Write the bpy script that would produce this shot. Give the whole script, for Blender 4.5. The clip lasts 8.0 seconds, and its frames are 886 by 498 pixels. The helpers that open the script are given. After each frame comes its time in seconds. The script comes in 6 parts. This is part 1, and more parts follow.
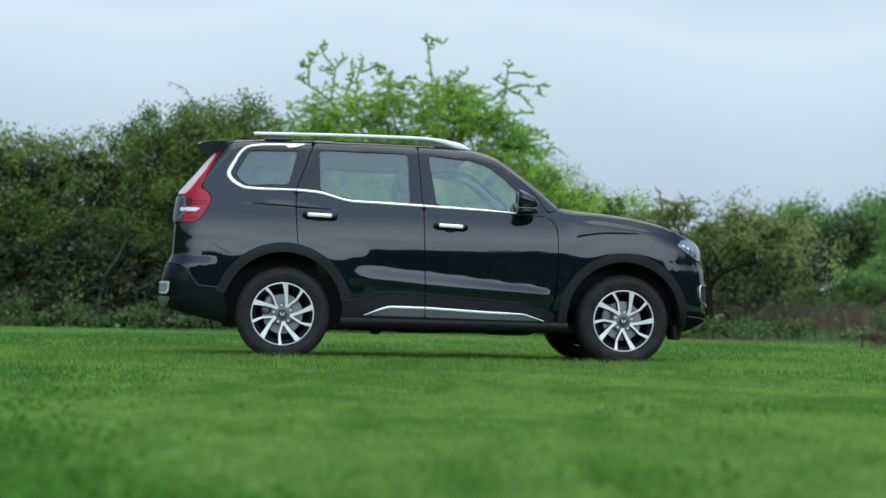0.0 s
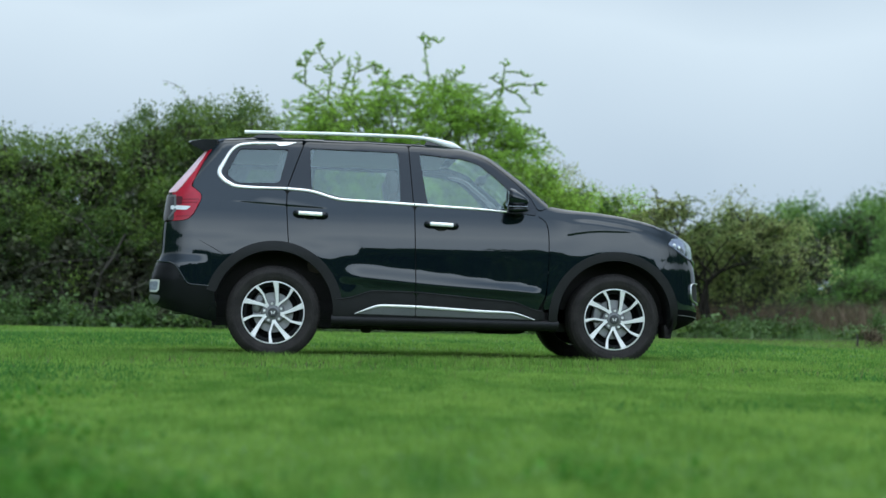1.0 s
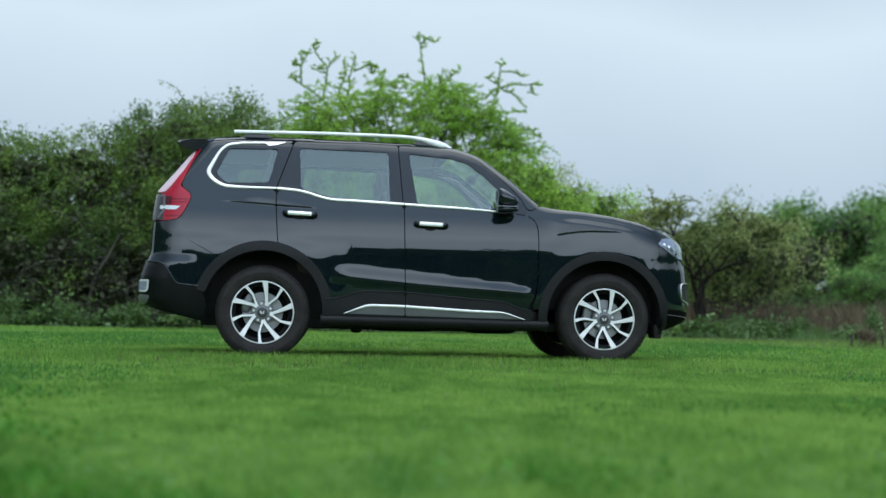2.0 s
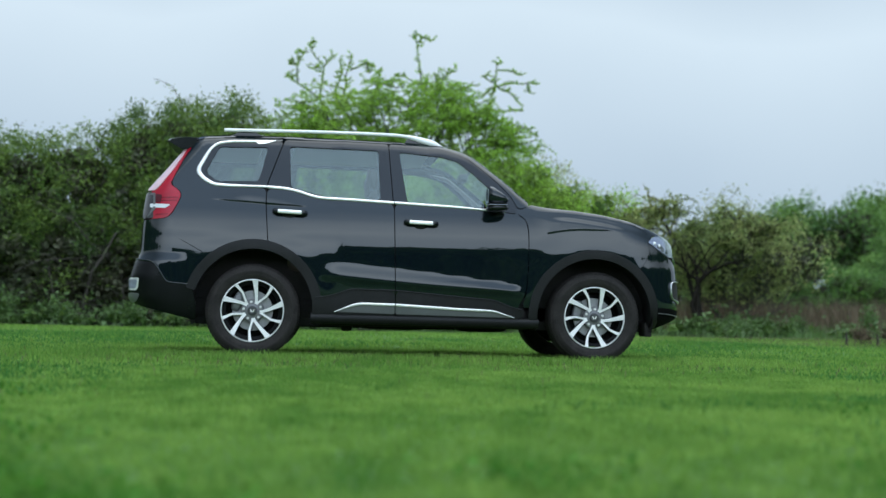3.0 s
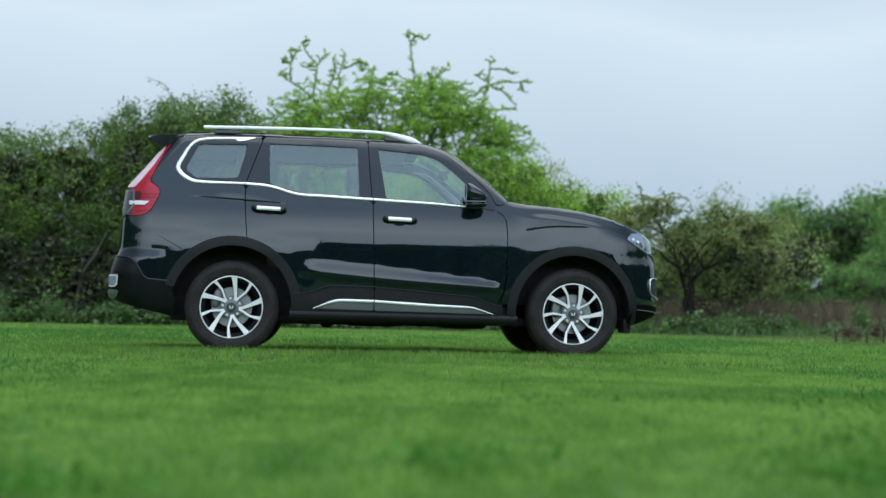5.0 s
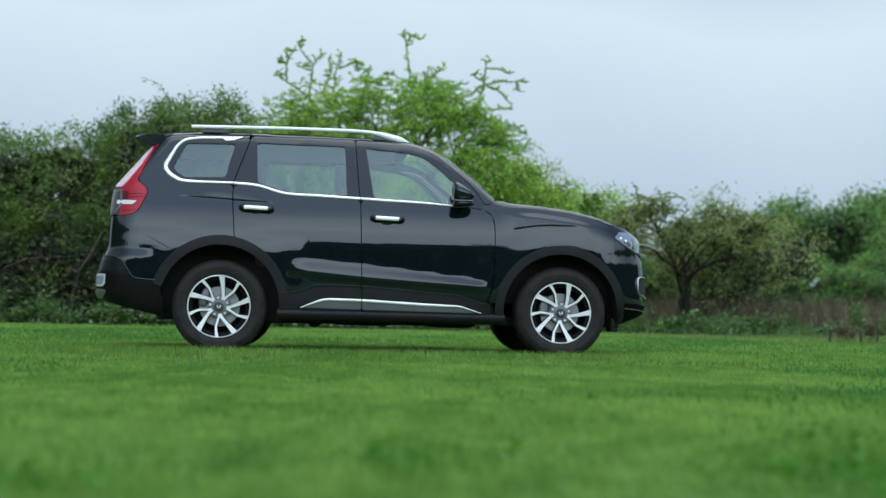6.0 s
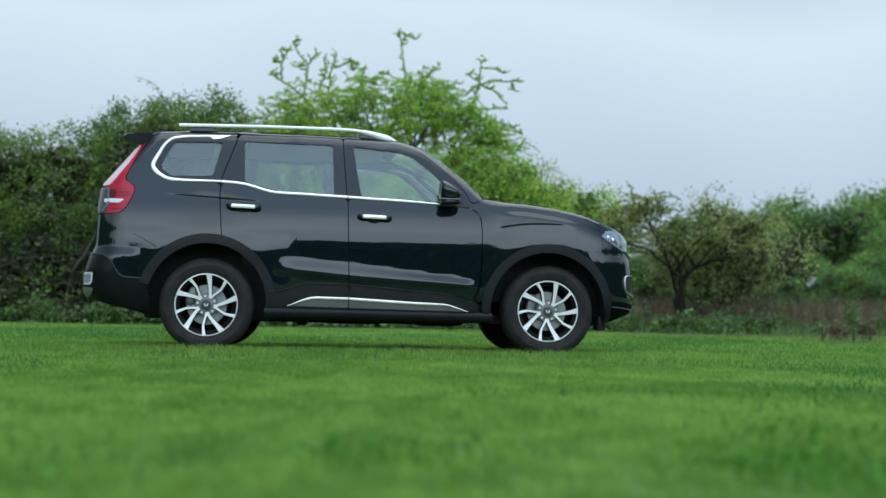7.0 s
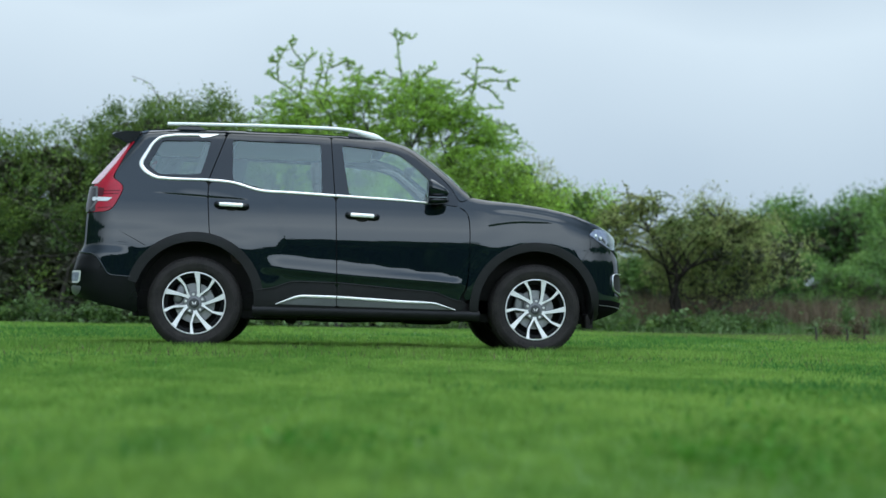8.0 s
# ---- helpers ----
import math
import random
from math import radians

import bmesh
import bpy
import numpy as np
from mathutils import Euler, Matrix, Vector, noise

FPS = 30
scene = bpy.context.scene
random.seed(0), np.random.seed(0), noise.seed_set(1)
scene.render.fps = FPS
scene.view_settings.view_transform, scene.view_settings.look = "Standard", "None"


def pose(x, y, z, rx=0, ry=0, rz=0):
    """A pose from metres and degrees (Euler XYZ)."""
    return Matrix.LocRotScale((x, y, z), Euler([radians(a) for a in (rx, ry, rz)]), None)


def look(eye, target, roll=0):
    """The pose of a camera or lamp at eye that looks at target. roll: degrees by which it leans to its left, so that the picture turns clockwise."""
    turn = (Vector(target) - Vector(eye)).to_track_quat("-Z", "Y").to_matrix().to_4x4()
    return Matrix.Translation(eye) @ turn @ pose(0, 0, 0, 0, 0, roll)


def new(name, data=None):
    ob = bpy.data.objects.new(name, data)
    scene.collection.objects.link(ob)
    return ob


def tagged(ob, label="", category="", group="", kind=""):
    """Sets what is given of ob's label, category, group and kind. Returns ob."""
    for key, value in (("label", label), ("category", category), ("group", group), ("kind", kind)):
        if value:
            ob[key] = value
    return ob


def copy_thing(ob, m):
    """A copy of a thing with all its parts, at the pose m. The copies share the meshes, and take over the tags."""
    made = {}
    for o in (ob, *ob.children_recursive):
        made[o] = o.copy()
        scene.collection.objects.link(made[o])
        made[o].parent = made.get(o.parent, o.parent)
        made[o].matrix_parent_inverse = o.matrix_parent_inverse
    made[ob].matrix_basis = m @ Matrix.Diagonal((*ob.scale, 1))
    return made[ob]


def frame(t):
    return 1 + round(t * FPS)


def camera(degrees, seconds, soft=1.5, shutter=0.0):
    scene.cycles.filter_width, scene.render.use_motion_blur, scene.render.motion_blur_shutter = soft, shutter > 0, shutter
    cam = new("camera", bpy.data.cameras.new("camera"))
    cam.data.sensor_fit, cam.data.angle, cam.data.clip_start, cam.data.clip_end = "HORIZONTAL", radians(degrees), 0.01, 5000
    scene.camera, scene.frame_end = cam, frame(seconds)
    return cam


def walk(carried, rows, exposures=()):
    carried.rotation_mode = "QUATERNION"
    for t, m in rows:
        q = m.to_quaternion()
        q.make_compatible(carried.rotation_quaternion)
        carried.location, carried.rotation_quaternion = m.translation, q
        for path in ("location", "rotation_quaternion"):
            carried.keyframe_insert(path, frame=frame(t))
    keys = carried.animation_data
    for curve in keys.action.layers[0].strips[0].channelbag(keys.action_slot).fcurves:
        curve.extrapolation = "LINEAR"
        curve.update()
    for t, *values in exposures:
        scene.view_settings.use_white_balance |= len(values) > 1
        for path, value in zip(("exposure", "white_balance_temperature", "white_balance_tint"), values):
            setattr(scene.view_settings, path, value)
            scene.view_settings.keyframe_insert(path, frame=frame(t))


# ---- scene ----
cam = camera(38.5, 8.0)
PATH = [
    (0, (-1.031, -11.041, 0.367), (-0.85, -9.052, 0.475), 1.2),
    (0.5, (-0.992, -11.044, 0.361), (-0.81, -9.055, 0.468), 1.2),
    (1, (-0.961, -11.043, 0.362), (-0.779, -9.054, 0.469), 1.2),
    (1.5, (-0.925, -11.043, 0.365), (-0.742, -9.054, 0.472), 1.2),
    (3, (-0.814, -11.052, 0.361), (-0.629, -9.064, 0.466), 1.2),
    (3.5, (-0.773, -11.069, 0.354), (-0.588, -9.08, 0.459), 1.2),
    (4, (-0.732, -11.078, 0.35), (-0.548, -9.089, 0.454), 1.2),
    (4.5, (-0.693, -11.085, 0.345), (-0.508, -9.097, 0.449), 1.2),
    (6, (-0.547, -11.108, 0.335), (-0.362, -9.12, 0.439), 1.1),
    (6.5, (-0.504, -11.116, 0.331), (-0.317, -9.127, 0.435), 1.1),
    (7, (-0.454, -11.13, 0.324), (-0.267, -9.141, 0.428), 1.1),
    (7.5, (-0.406, -11.141, 0.319), (-0.22, -9.152, 0.423), 1.1),
    (8, (-0.357, -11.158, 0.312), (-0.17, -9.169, 0.416), 1.1),
]
walk(cam, [(t, look(eye, target, roll)) for t, eye, target, roll in PATH])
cam.data.dof.use_dof = True
cam.data.dof.focus_distance = 10.2
cam.data.dof.aperture_fstop = 1.55

# ---- overcast sky and a weak, wide sun ----
world = bpy.data.worlds.new("overcast_sky")
scene.world = world
world.use_nodes = True
wt = world.node_tree
wn, wl = wt.nodes, wt.links
sky = wn.new("ShaderNodeTexSky")
sky.sky_type = 'NISHITA'
sky.sun_disc = False
sky.sun_elevation, sky.sun_rotation = radians(81), radians(38)
sky.air_density, sky.dust_density = 1.0, 0.5
skyscale = wn.new("ShaderNodeVectorMath"); skyscale.operation = 'SCALE'; skyscale.inputs["Scale"].default_value = 0.10
wl.new(sky.outputs[0], skyscale.inputs[0])
wco = wn.new("ShaderNodeTexCoord")
wsep = wn.new("ShaderNodeSeparateXYZ")
wl.new(wco.outputs["Generated"], wsep.inputs[0])
wnoise = wn.new("ShaderNodeTexNoise"); wnoise.inputs["Scale"].default_value = 2.2; wnoise.inputs["Detail"].default_value = 4
wl.new(wco.outputs["Generated"], wnoise.inputs["Vector"])
wadd = wn.new("ShaderNodeMath"); wadd.operation = 'MULTIPLY_ADD'; wadd.inputs[1].default_value = 0.16
wl.new(wnoise.outputs["Fac"], wadd.inputs[0]); wl.new(wsep.outputs["Z"], wadd.inputs[2])
wramp = wn.new("ShaderNodeValToRGB")
wel = wramp.color_ramp.elements
for p in (0.17, 0.30, 0.52, 0.86):
    wel.new(p)
wel[0].position = 0.06
for e, c in zip(wel, ((0.42, 0.54, 0.68), (0.50, 0.63, 0.76), (0.70, 0.84, 0.95), (0.29, 0.40, 0.54), (0.33, 0.45, 0.60), (1.55, 1.80, 2.02))):
    e.color = (*c, 1)
wl.new(wadd.outputs[0], wramp.inputs[0])
wmix = wn.new("ShaderNodeMix"); wmix.data_type = 'RGBA'; wmix.inputs["Factor"].default_value = 0.95
# added, unseen glow low behind the camera, for frontal light and door reflections
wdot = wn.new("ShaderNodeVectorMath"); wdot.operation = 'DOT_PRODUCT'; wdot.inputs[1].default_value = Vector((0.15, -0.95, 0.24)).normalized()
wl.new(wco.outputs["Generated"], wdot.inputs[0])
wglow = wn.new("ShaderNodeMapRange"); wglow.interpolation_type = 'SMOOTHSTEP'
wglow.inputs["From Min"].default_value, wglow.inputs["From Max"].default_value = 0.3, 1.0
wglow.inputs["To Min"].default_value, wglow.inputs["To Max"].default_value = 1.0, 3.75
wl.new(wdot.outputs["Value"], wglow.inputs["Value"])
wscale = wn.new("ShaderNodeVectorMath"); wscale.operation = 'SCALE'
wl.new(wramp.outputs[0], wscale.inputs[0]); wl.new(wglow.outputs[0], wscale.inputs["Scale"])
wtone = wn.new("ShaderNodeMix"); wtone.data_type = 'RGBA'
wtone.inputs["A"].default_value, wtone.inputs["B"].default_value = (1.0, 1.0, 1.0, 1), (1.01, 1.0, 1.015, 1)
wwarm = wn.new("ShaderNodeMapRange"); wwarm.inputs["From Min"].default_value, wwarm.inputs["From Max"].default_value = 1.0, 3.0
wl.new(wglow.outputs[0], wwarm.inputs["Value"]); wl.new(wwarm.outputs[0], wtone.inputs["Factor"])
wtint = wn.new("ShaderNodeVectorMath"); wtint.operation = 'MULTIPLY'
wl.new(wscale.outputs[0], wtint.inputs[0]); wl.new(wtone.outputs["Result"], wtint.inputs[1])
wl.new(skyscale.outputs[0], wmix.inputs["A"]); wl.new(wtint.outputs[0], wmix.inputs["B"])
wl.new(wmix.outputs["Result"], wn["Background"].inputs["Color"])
wn["Background"].inputs["Strength"].default_value = 1.0

sun = new("sun", bpy.data.lights.new("sun", 'SUN'))
sun.data.energy, sun.data.angle, sun.data.color = 1.5, radians(64), (0.91, 0.97, 1.0)
sun.matrix_world = look((4.0, 8.0, 20.0), (0, 0, 0))


# ---- materials ----
def pm(name, col, rough=0.5, metal=0.0, var=0.15, scale=6.0, bump=0.0, bscale=80.0, coat=0.0, rand=0.0, island=0.0, ior=1.5, col2=None, translucent=0.0, rvar=0.1, con=1.6):
    m = bpy.data.materials.new(name)
    m.use_nodes = True
    nt = m.node_tree
    n, l = nt.nodes, nt.links
    b = n["Principled BSDF"]
    b.inputs["Roughness"].default_value, b.inputs["Metallic"].default_value, b.inputs["IOR"].default_value = rough, metal, ior
    b.inputs["Coat Weight"].default_value = coat
    b.inputs["Coat Roughness"].default_value = 0.02
    co = n.new("ShaderNodeTexCoord")
    big = n.new("ShaderNodeTexNoise"); big.inputs["Scale"].default_value = scale; big.inputs["Detail"].default_value = 6
    fine = n.new("ShaderNodeTexNoise"); fine.inputs["Scale"].default_value = scale * 9; fine.inputs["Detail"].default_value = 3
    l.new(co.outputs["Object"], big.inputs["Vector"]); l.new(co.outputs["Object"], fine.inputs["Vector"])
    av = n.new("ShaderNodeMath"); av.operation = 'ADD'
    l.new(big.outputs["Fac"], av.inputs[0]); l.new(fine.outputs["Fac"], av.inputs[1])
    mx = n.new("ShaderNodeMix"); mx.data_type = 'RGBA'
    half = n.new("ShaderNodeMath"); half.operation = 'MULTIPLY_ADD'; half.inputs[1].default_value = con; half.inputs[2].default_value = 0.5 - con; half.use_clamp = True
    l.new(av.outputs[0], half.inputs[0]); l.new(half.outputs[0], mx.inputs["Factor"])
    c2 = col2 or tuple(c * (1 + var) for c in col)
    mx.inputs["A"].default_value = (*[c * (1 - var) for c in col], 1) if not col2 else (*col, 1)
    mx.inputs["B"].default_value = (*c2, 1)
    out = mx.outputs["Result"]
    if rand or island:
        src = n.new("ShaderNodeObjectInfo").outputs["Random"] if rand else n.new("ShaderNodeNewGeometry").outputs["Random Per Island"]
        k = rand or island
        mr = n.new("ShaderNodeMapRange"); mr.inputs["To Min"].default_value = 1 - k; mr.inputs["To Max"].default_value = 1 + k
        l.new(src, mr.inputs["Value"])
        vm = n.new("ShaderNodeVectorMath"); vm.operation = 'SCALE'
        l.new(out, vm.inputs[0]); l.new(mr.outputs[0], vm.inputs["Scale"])
        out = vm.outputs[0]
    l.new(out, b.inputs["Base Color"])
    if rvar:
        rr = n.new("ShaderNodeMapRange"); rr.inputs["To Min"].default_value = max(0.0, rough * (1 - rvar)); rr.inputs["To Max"].default_value = min(1.0, rough * (1 + rvar))
        l.new(big.outputs["Fac"], rr.inputs["Value"]); l.new(rr.outputs[0], b.inputs["Roughness"])
    if bump:
        bn = n.new("ShaderNodeTexNoise"); bn.inputs["Scale"].default_value = bscale; bn.inputs["Detail"].default_value = 4
        bp = n.new("ShaderNodeBump"); bp.inputs["Strength"].default_value = bump; bp.inputs["Distance"].default_value = 0.01
        l.new(co.outputs["Object"], bn.inputs["Vector"]); l.new(bn.outputs["Fac"], bp.inputs["Height"]); l.new(bp.outputs[0], b.inputs["Normal"])
    if translucent:
        tr = n.new("ShaderNodeBsdfTranslucent"); ms = n.new("ShaderNodeMixShader"); ms.inputs[0].default_value = translucent
        l.new(out, tr.inputs["Color"]); l.new(b.outputs[0], ms.inputs[1]); l.new(tr.outputs[0], ms.inputs[2])
        l.new(ms.outputs[0], n["Material Output"].inputs["Surface"])
    return m


def pane_glass(name, tint, ior=1.85):
    m = bpy.data.materials.new(name)
    m.use_nodes = True
    n, l = m.node_tree.nodes, m.node_tree.links
    n.remove(n["Principled BSDF"])
    t = n.new("ShaderNodeBsdfTransparent"); t.inputs["Color"].default_value = (*tint, 1)
    g = n.new("ShaderNodeBsdfGlossy"); g.inputs["Roughness"].default_value = 0.0; g.inputs["Color"].default_value = (0.90, 0.96, 0.90, 1)
    lw = n.new("ShaderNodeLayerWeight"); lw.inputs["Blend"].default_value = 0.5
    pw = n.new("ShaderNodeMath"); pw.operation = 'POWER'; pw.inputs[1].default_value = 5.0
    f0 = ((ior - 1) / (ior + 1)) ** 2
    f = n.new("ShaderNodeMath"); f.operation = 'MULTIPLY_ADD'; f.inputs[1].default_value = 1 - f0; f.inputs[2].default_value = f0
    l.new(lw.outputs["Facing"], pw.inputs[0]); l.new(pw.outputs[0], f.inputs[0])
    ms = n.new("ShaderNodeMixShader")
    l.new(f.outputs[0], ms.inputs[0]); l.new(t.outputs[0], ms.inputs[1]); l.new(g.outputs[0], ms.inputs[2])
    l.new(ms.outputs[0], n["Material Output"].inputs["Surface"])
    return m


PAINT = pm("black_car_paint", (0.0046, 0.0090, 0.0116), 0.3, 0.0, 0.1, 3.0, coat=1.0, ior=1.5, rvar=0)
PAINT.node_tree.nodes["Principled BSDF"].inputs["Coat IOR"].default_value = 1.56
PAINT.node_tree.nodes["Principled BSDF"].inputs["Specular IOR Level"].default_value = 0.0
GLOSSBLACK = pm("gloss_black_trim", (0.006, 0.007, 0.009), 0.18, var=0.1, rvar=0.2)
PLASTIC = pm("black_textured_plastic", (0.0138, 0.0132, 0.0132), 0.45, var=0.2, scale=10, bump=0.08, bscale=500)
UNDER = pm("underbody_black", (0.013, 0.011, 0.010), 0.8, var=0.4, scale=8, bump=0.2, bscale=60)
RUBBER = pm("tyre_rubber", (0.030, 0.0255, 0.0232), 0.75, var=0.45, scale=14, bump=0.15, bscale=200)
BUMPER = pm("satin_black_bumper", (0.0045, 0.0048, 0.0055), 0.26, var=0.15, scale=8, rvar=0.2)
MATTE = pm("matt_black_lip", (0.0035, 0.0033, 0.0033), 0.8, var=0.2, scale=10)
MATTE.node_tree.nodes["Principled BSDF"].inputs["Specular IOR Level"].default_value = 0.06
for dull in (PLASTIC, RUBBER, BUMPER):
    dull.node_tree.nodes["Principled BSDF"].inputs["Specular IOR Level"].default_value = 0.22
CHROME = pm("chrome", (0.97, 0.93, 0.89), 0.24, 0.42, var=0.03, rvar=0.3)
INSERT = pm("grey_satin_insert", (0.15, 0.147, 0.15), 0.34, 0.25, var=0.08)
SATIN = pm("satin_silver", (0.62, 0.63, 0.64), 0.30, 1.0, var=0.05, rvar=0.2)
RAIL = pm("silver_rail_paint", (0.94, 0.915, 0.885), 0.35, 0.05, var=0.04)
ALLOY = pm("machined_alloy", (0.92, 0.885, 0.85), 0.32, 0.25, var=0.05, scale=20, rvar=0.3)
ALLOYDARK = pm("dark_alloy_pocket", (0.005, 0.005, 0.005), 0.6, var=0.2)
ALLOYDARK.node_tree.nodes["Principled BSDF"].inputs["Specular IOR Level"].default_value = 0.12
DISC = pm("brake_disc_steel", (0.32, 0.315, 0.31), 0.45, 0.35, var=0.15, scale=25)
CALIPER = pm("cast_caliper", (0.22, 0.22, 0.22), 0.5, 0.6, var=0.2, scale=25)
REDLENS = pm("red_lens", (0.40, 0.006, 0.020), 0.08, var=0.15, scale=30)
DEEPRED = pm("deep_red_lens", (0.085, 0.004, 0.008), 0.1, var=0.15, scale=30)
CAPGREY = pm("dark_cap_grey", (0.060, 0.060, 0.063), 0.35, 0.3, var=0.15, scale=30)
HUBGREY = pm("grey_hub_metal", (0.17, 0.168, 0.168), 0.45, 0.5, var=0.2, scale=25)
PALELENS = pm("milky_red_lens", (0.74, 0.50, 0.53), 0.12, var=0.1, scale=20)
WHITELENS = pm("white_lens", (0.75, 0.75, 0.75), 0.15, var=0.05, coat=0.6)
SMOKELENS = pm("smoked_lens", (0.035, 0.03, 0.032), 0.08, var=0.1)
SEAT = pm("brown_leatherette", (0.10, 0.075, 0.06), 0.5, var=0.15, scale=12)
DARKTRIM = pm("dark_cabin_trim", (0.03, 0.03, 0.032), 0.6, var=0.15, scale=12)
LINER = pm("pale_headliner", (0.48, 0.49, 0.475), 0.9, var=0.06, scale=12)
PILLAR = pm("grey_pillar_trim", (0.26, 0.265, 0.26), 0.85, var=0.06, scale=12)
GLASS = pane_glass("tinted_window_glass", (0.865, 0.905, 0.885), 1.84)
SCREEN = pane_glass("windscreen_glass", (0.94, 0.97, 0.96), 1.5)
CLEAR = pane_glass("clear_lamp_cover", (0.95, 0.965, 0.98), 1.5)
LAMPIN = pm("lamp_reflector", (0.36, 0.37, 0.46), 0.2, 0.35, var=0.3, scale=40)
LAMPDARK = pm("grey_lamp_housing", (0.10, 0.115, 0.115), 0.25, var=0.2, scale=30)
MIRRORGLASS = pm("silvered_glass", (0.80, 0.82, 0.82), 0.03, 1.0, var=0.02, rvar=0)
GRILLE = pm("dark_chrome_slat", (0.30, 0.30, 0.31), 0.2, 1.0, var=0.1)


# ---- mesh helpers ----
def link_mesh(name, me, material, parent=None, label=""):
    ob = new(name, me)
    mats = material if isinstance(material, (list, tuple)) else [material]
    if not me.materials:
        for m in mats:
            me.materials.append(m)
    if parent is not None:
        ob.parent = parent
    if label:
        tagged(ob, label)
    return ob


def part(name, bm, material, parent=None, label="", smooth=True):
    me = bpy.data.meshes.new(name)
    bm.to_mesh(me)
    bm.free()
    if smooth:
        me.polygons.foreach_set("use_smooth", [True] * len(me.polygons))
        me.set_sharp_from_angle(angle=radians(40))
    return link_mesh(name, me, material, parent, label)


def raw_mesh(name, verts, faces, smooth=False):
    me = bpy.data.meshes.new(name)
    me.from_pydata([tuple(v) for v in verts], [], [tuple(f) for f in faces])
    if smooth:
        me.polygons.foreach_set("use_smooth", [True] * len(me.polygons))
    me.update()
    return me


def add_box(bm, a, b, bevel=0.0, seg=2):
    r = bmesh.ops.create_cube(bm, size=1)
    vs = r["verts"]
    for v in vs:
        v.co = Vector([a[i] + (v.co[i] + 0.5) * (b[i] - a[i]) for i in range(3)])
    if bevel:
        es = list({e for v in vs for e in v.link_edges})
        bmesh.ops.bevel(bm, geom=es, offset=bevel, segments=seg, affect='EDGES', profile=0.5)


def add_lathe(bm, prof, n=48, closed=False, c=(0, 0, 0)):
    """Turns (radius, y) pairs about the y axis."""
    rings = []
    for r, y in prof:
        rings.append([bm.verts.new((c[0] + r * math.cos(2 * math.pi * k / n), c[1] + y, c[2] + r * math.sin(2 * math.pi * k / n))) for k in range(n)])
    pairs = list(zip(rings, rings[1:])) + ([(rings[-1], rings[0])] if closed else [])
    for a, b in pairs:
        for k in range(n):
            bm.faces.new((a[k], a[(k + 1) % n], b[(k + 1) % n], b[k]))
    return rings


def add_tube(bm, pts, radii, n=8, squash=1.0):
    """A tube through the points, with a radius at each."""
    pts = [Vector(p) for p in pts]
    rings = []
    for i, p in enumerate(pts):
        d = (pts[min(i + 1, len(pts) - 1)] - pts[max(i - 1, 0)]).normalized()
        a = d.cross(Vector((0, 0, 1)))
        if a.length < 1e-3:
            a = d.cross(Vector((0, 1, 0)))
        a.normalize()
        b = d.cross(a)
        r = radii[i] if isinstance(radii, (list, tuple)) else radii
        rings.append([bm.verts.new(p + a * (r * math.cos(2 * math.pi * k / n)) + b * (r * squash * math.sin(2 * math.pi * k / n))) for k in range(n)])
    for a, b in zip(rings, rings[1:]):
        for k in range(n):
            bm.faces.new((a[k], a[(k + 1) % n], b[(k + 1) % n], b[k]))
    bm.faces.new(rings[0][::-1])
    bm.faces.new(rings[-1])


def add_blob(bm, c, r, power=2.6, n=20, m=12):
    """A rounded box: a superellipsoid with half sizes r about c."""
    def s(v):
        return math.copysign(abs(v) ** (2 / power), v)
    rows = []
    for i in range(m + 1):
        p = -math.pi / 2 + math.pi * i / m
        if i in (0, m):
            rows.append([bm.verts.new((c[0], c[1], c[2] + r[2] * s(math.sin(p))))])
        else:
            rows.append([bm.verts.new((c[0] + r[0] * s(math.cos(p)) * s(math.cos(2 * math.pi * k / n)), c[1] + r[1] * s(math.cos(p)) * s(math.sin(2 * math.pi * k / n)), c[2] + r[2] * s(math.sin(p)))) for k in range(n)])
    for i in range(m):
        a, b = rows[i], rows[i + 1]
        for k in range(n):
            q = [a[k % len(a)], a[(k + 1) % len(a)], b[(k + 1) % len(b)], b[k % len(b)]]
            bm.faces.new(list(dict.fromkeys(q)))
# ---- ground ----
SOILGRASS = pm("lawn_ground", (0.055, 0.140, 0.022), 0.9, var=0.3, scale=0.42, bump=0.4, bscale=30, col2=(0.090, 0.185, 0.040), rvar=0)
def ground_z(x, y):
    return 0.02 * math.sin(x * 0.9 + 1.0) * math.sin(y * 0.7) * min(1, max(0, (abs(y + 1) - 2) / 3))
bm = bmesh.new()
xs = [-900, -400, -150, -60] + [-30 + 1.0 * i for i in range(76)] + [70, 150, 400, 900]
ys = [-900, -300, -100, -50, -30] + [-20 + 1.0 * i for i in range(61)] + [60, 100, 300, 1200]
gv = [[bm.verts.new((x, y, ground_z(x, y) if abs(x) < 50 and -25 < y < 45 else 0.0)) for x in xs] for y in ys]
for j in range(len(ys) - 1):
    for i in range(len(xs) - 1):
        bm.faces.new((gv[j][i], gv[j][i + 1], gv[j + 1][i + 1], gv[j + 1][i]))
tagged(part("ground", bm, SOILGRASS), "short green lawn reaching the hedges", "ground", kind="structure")
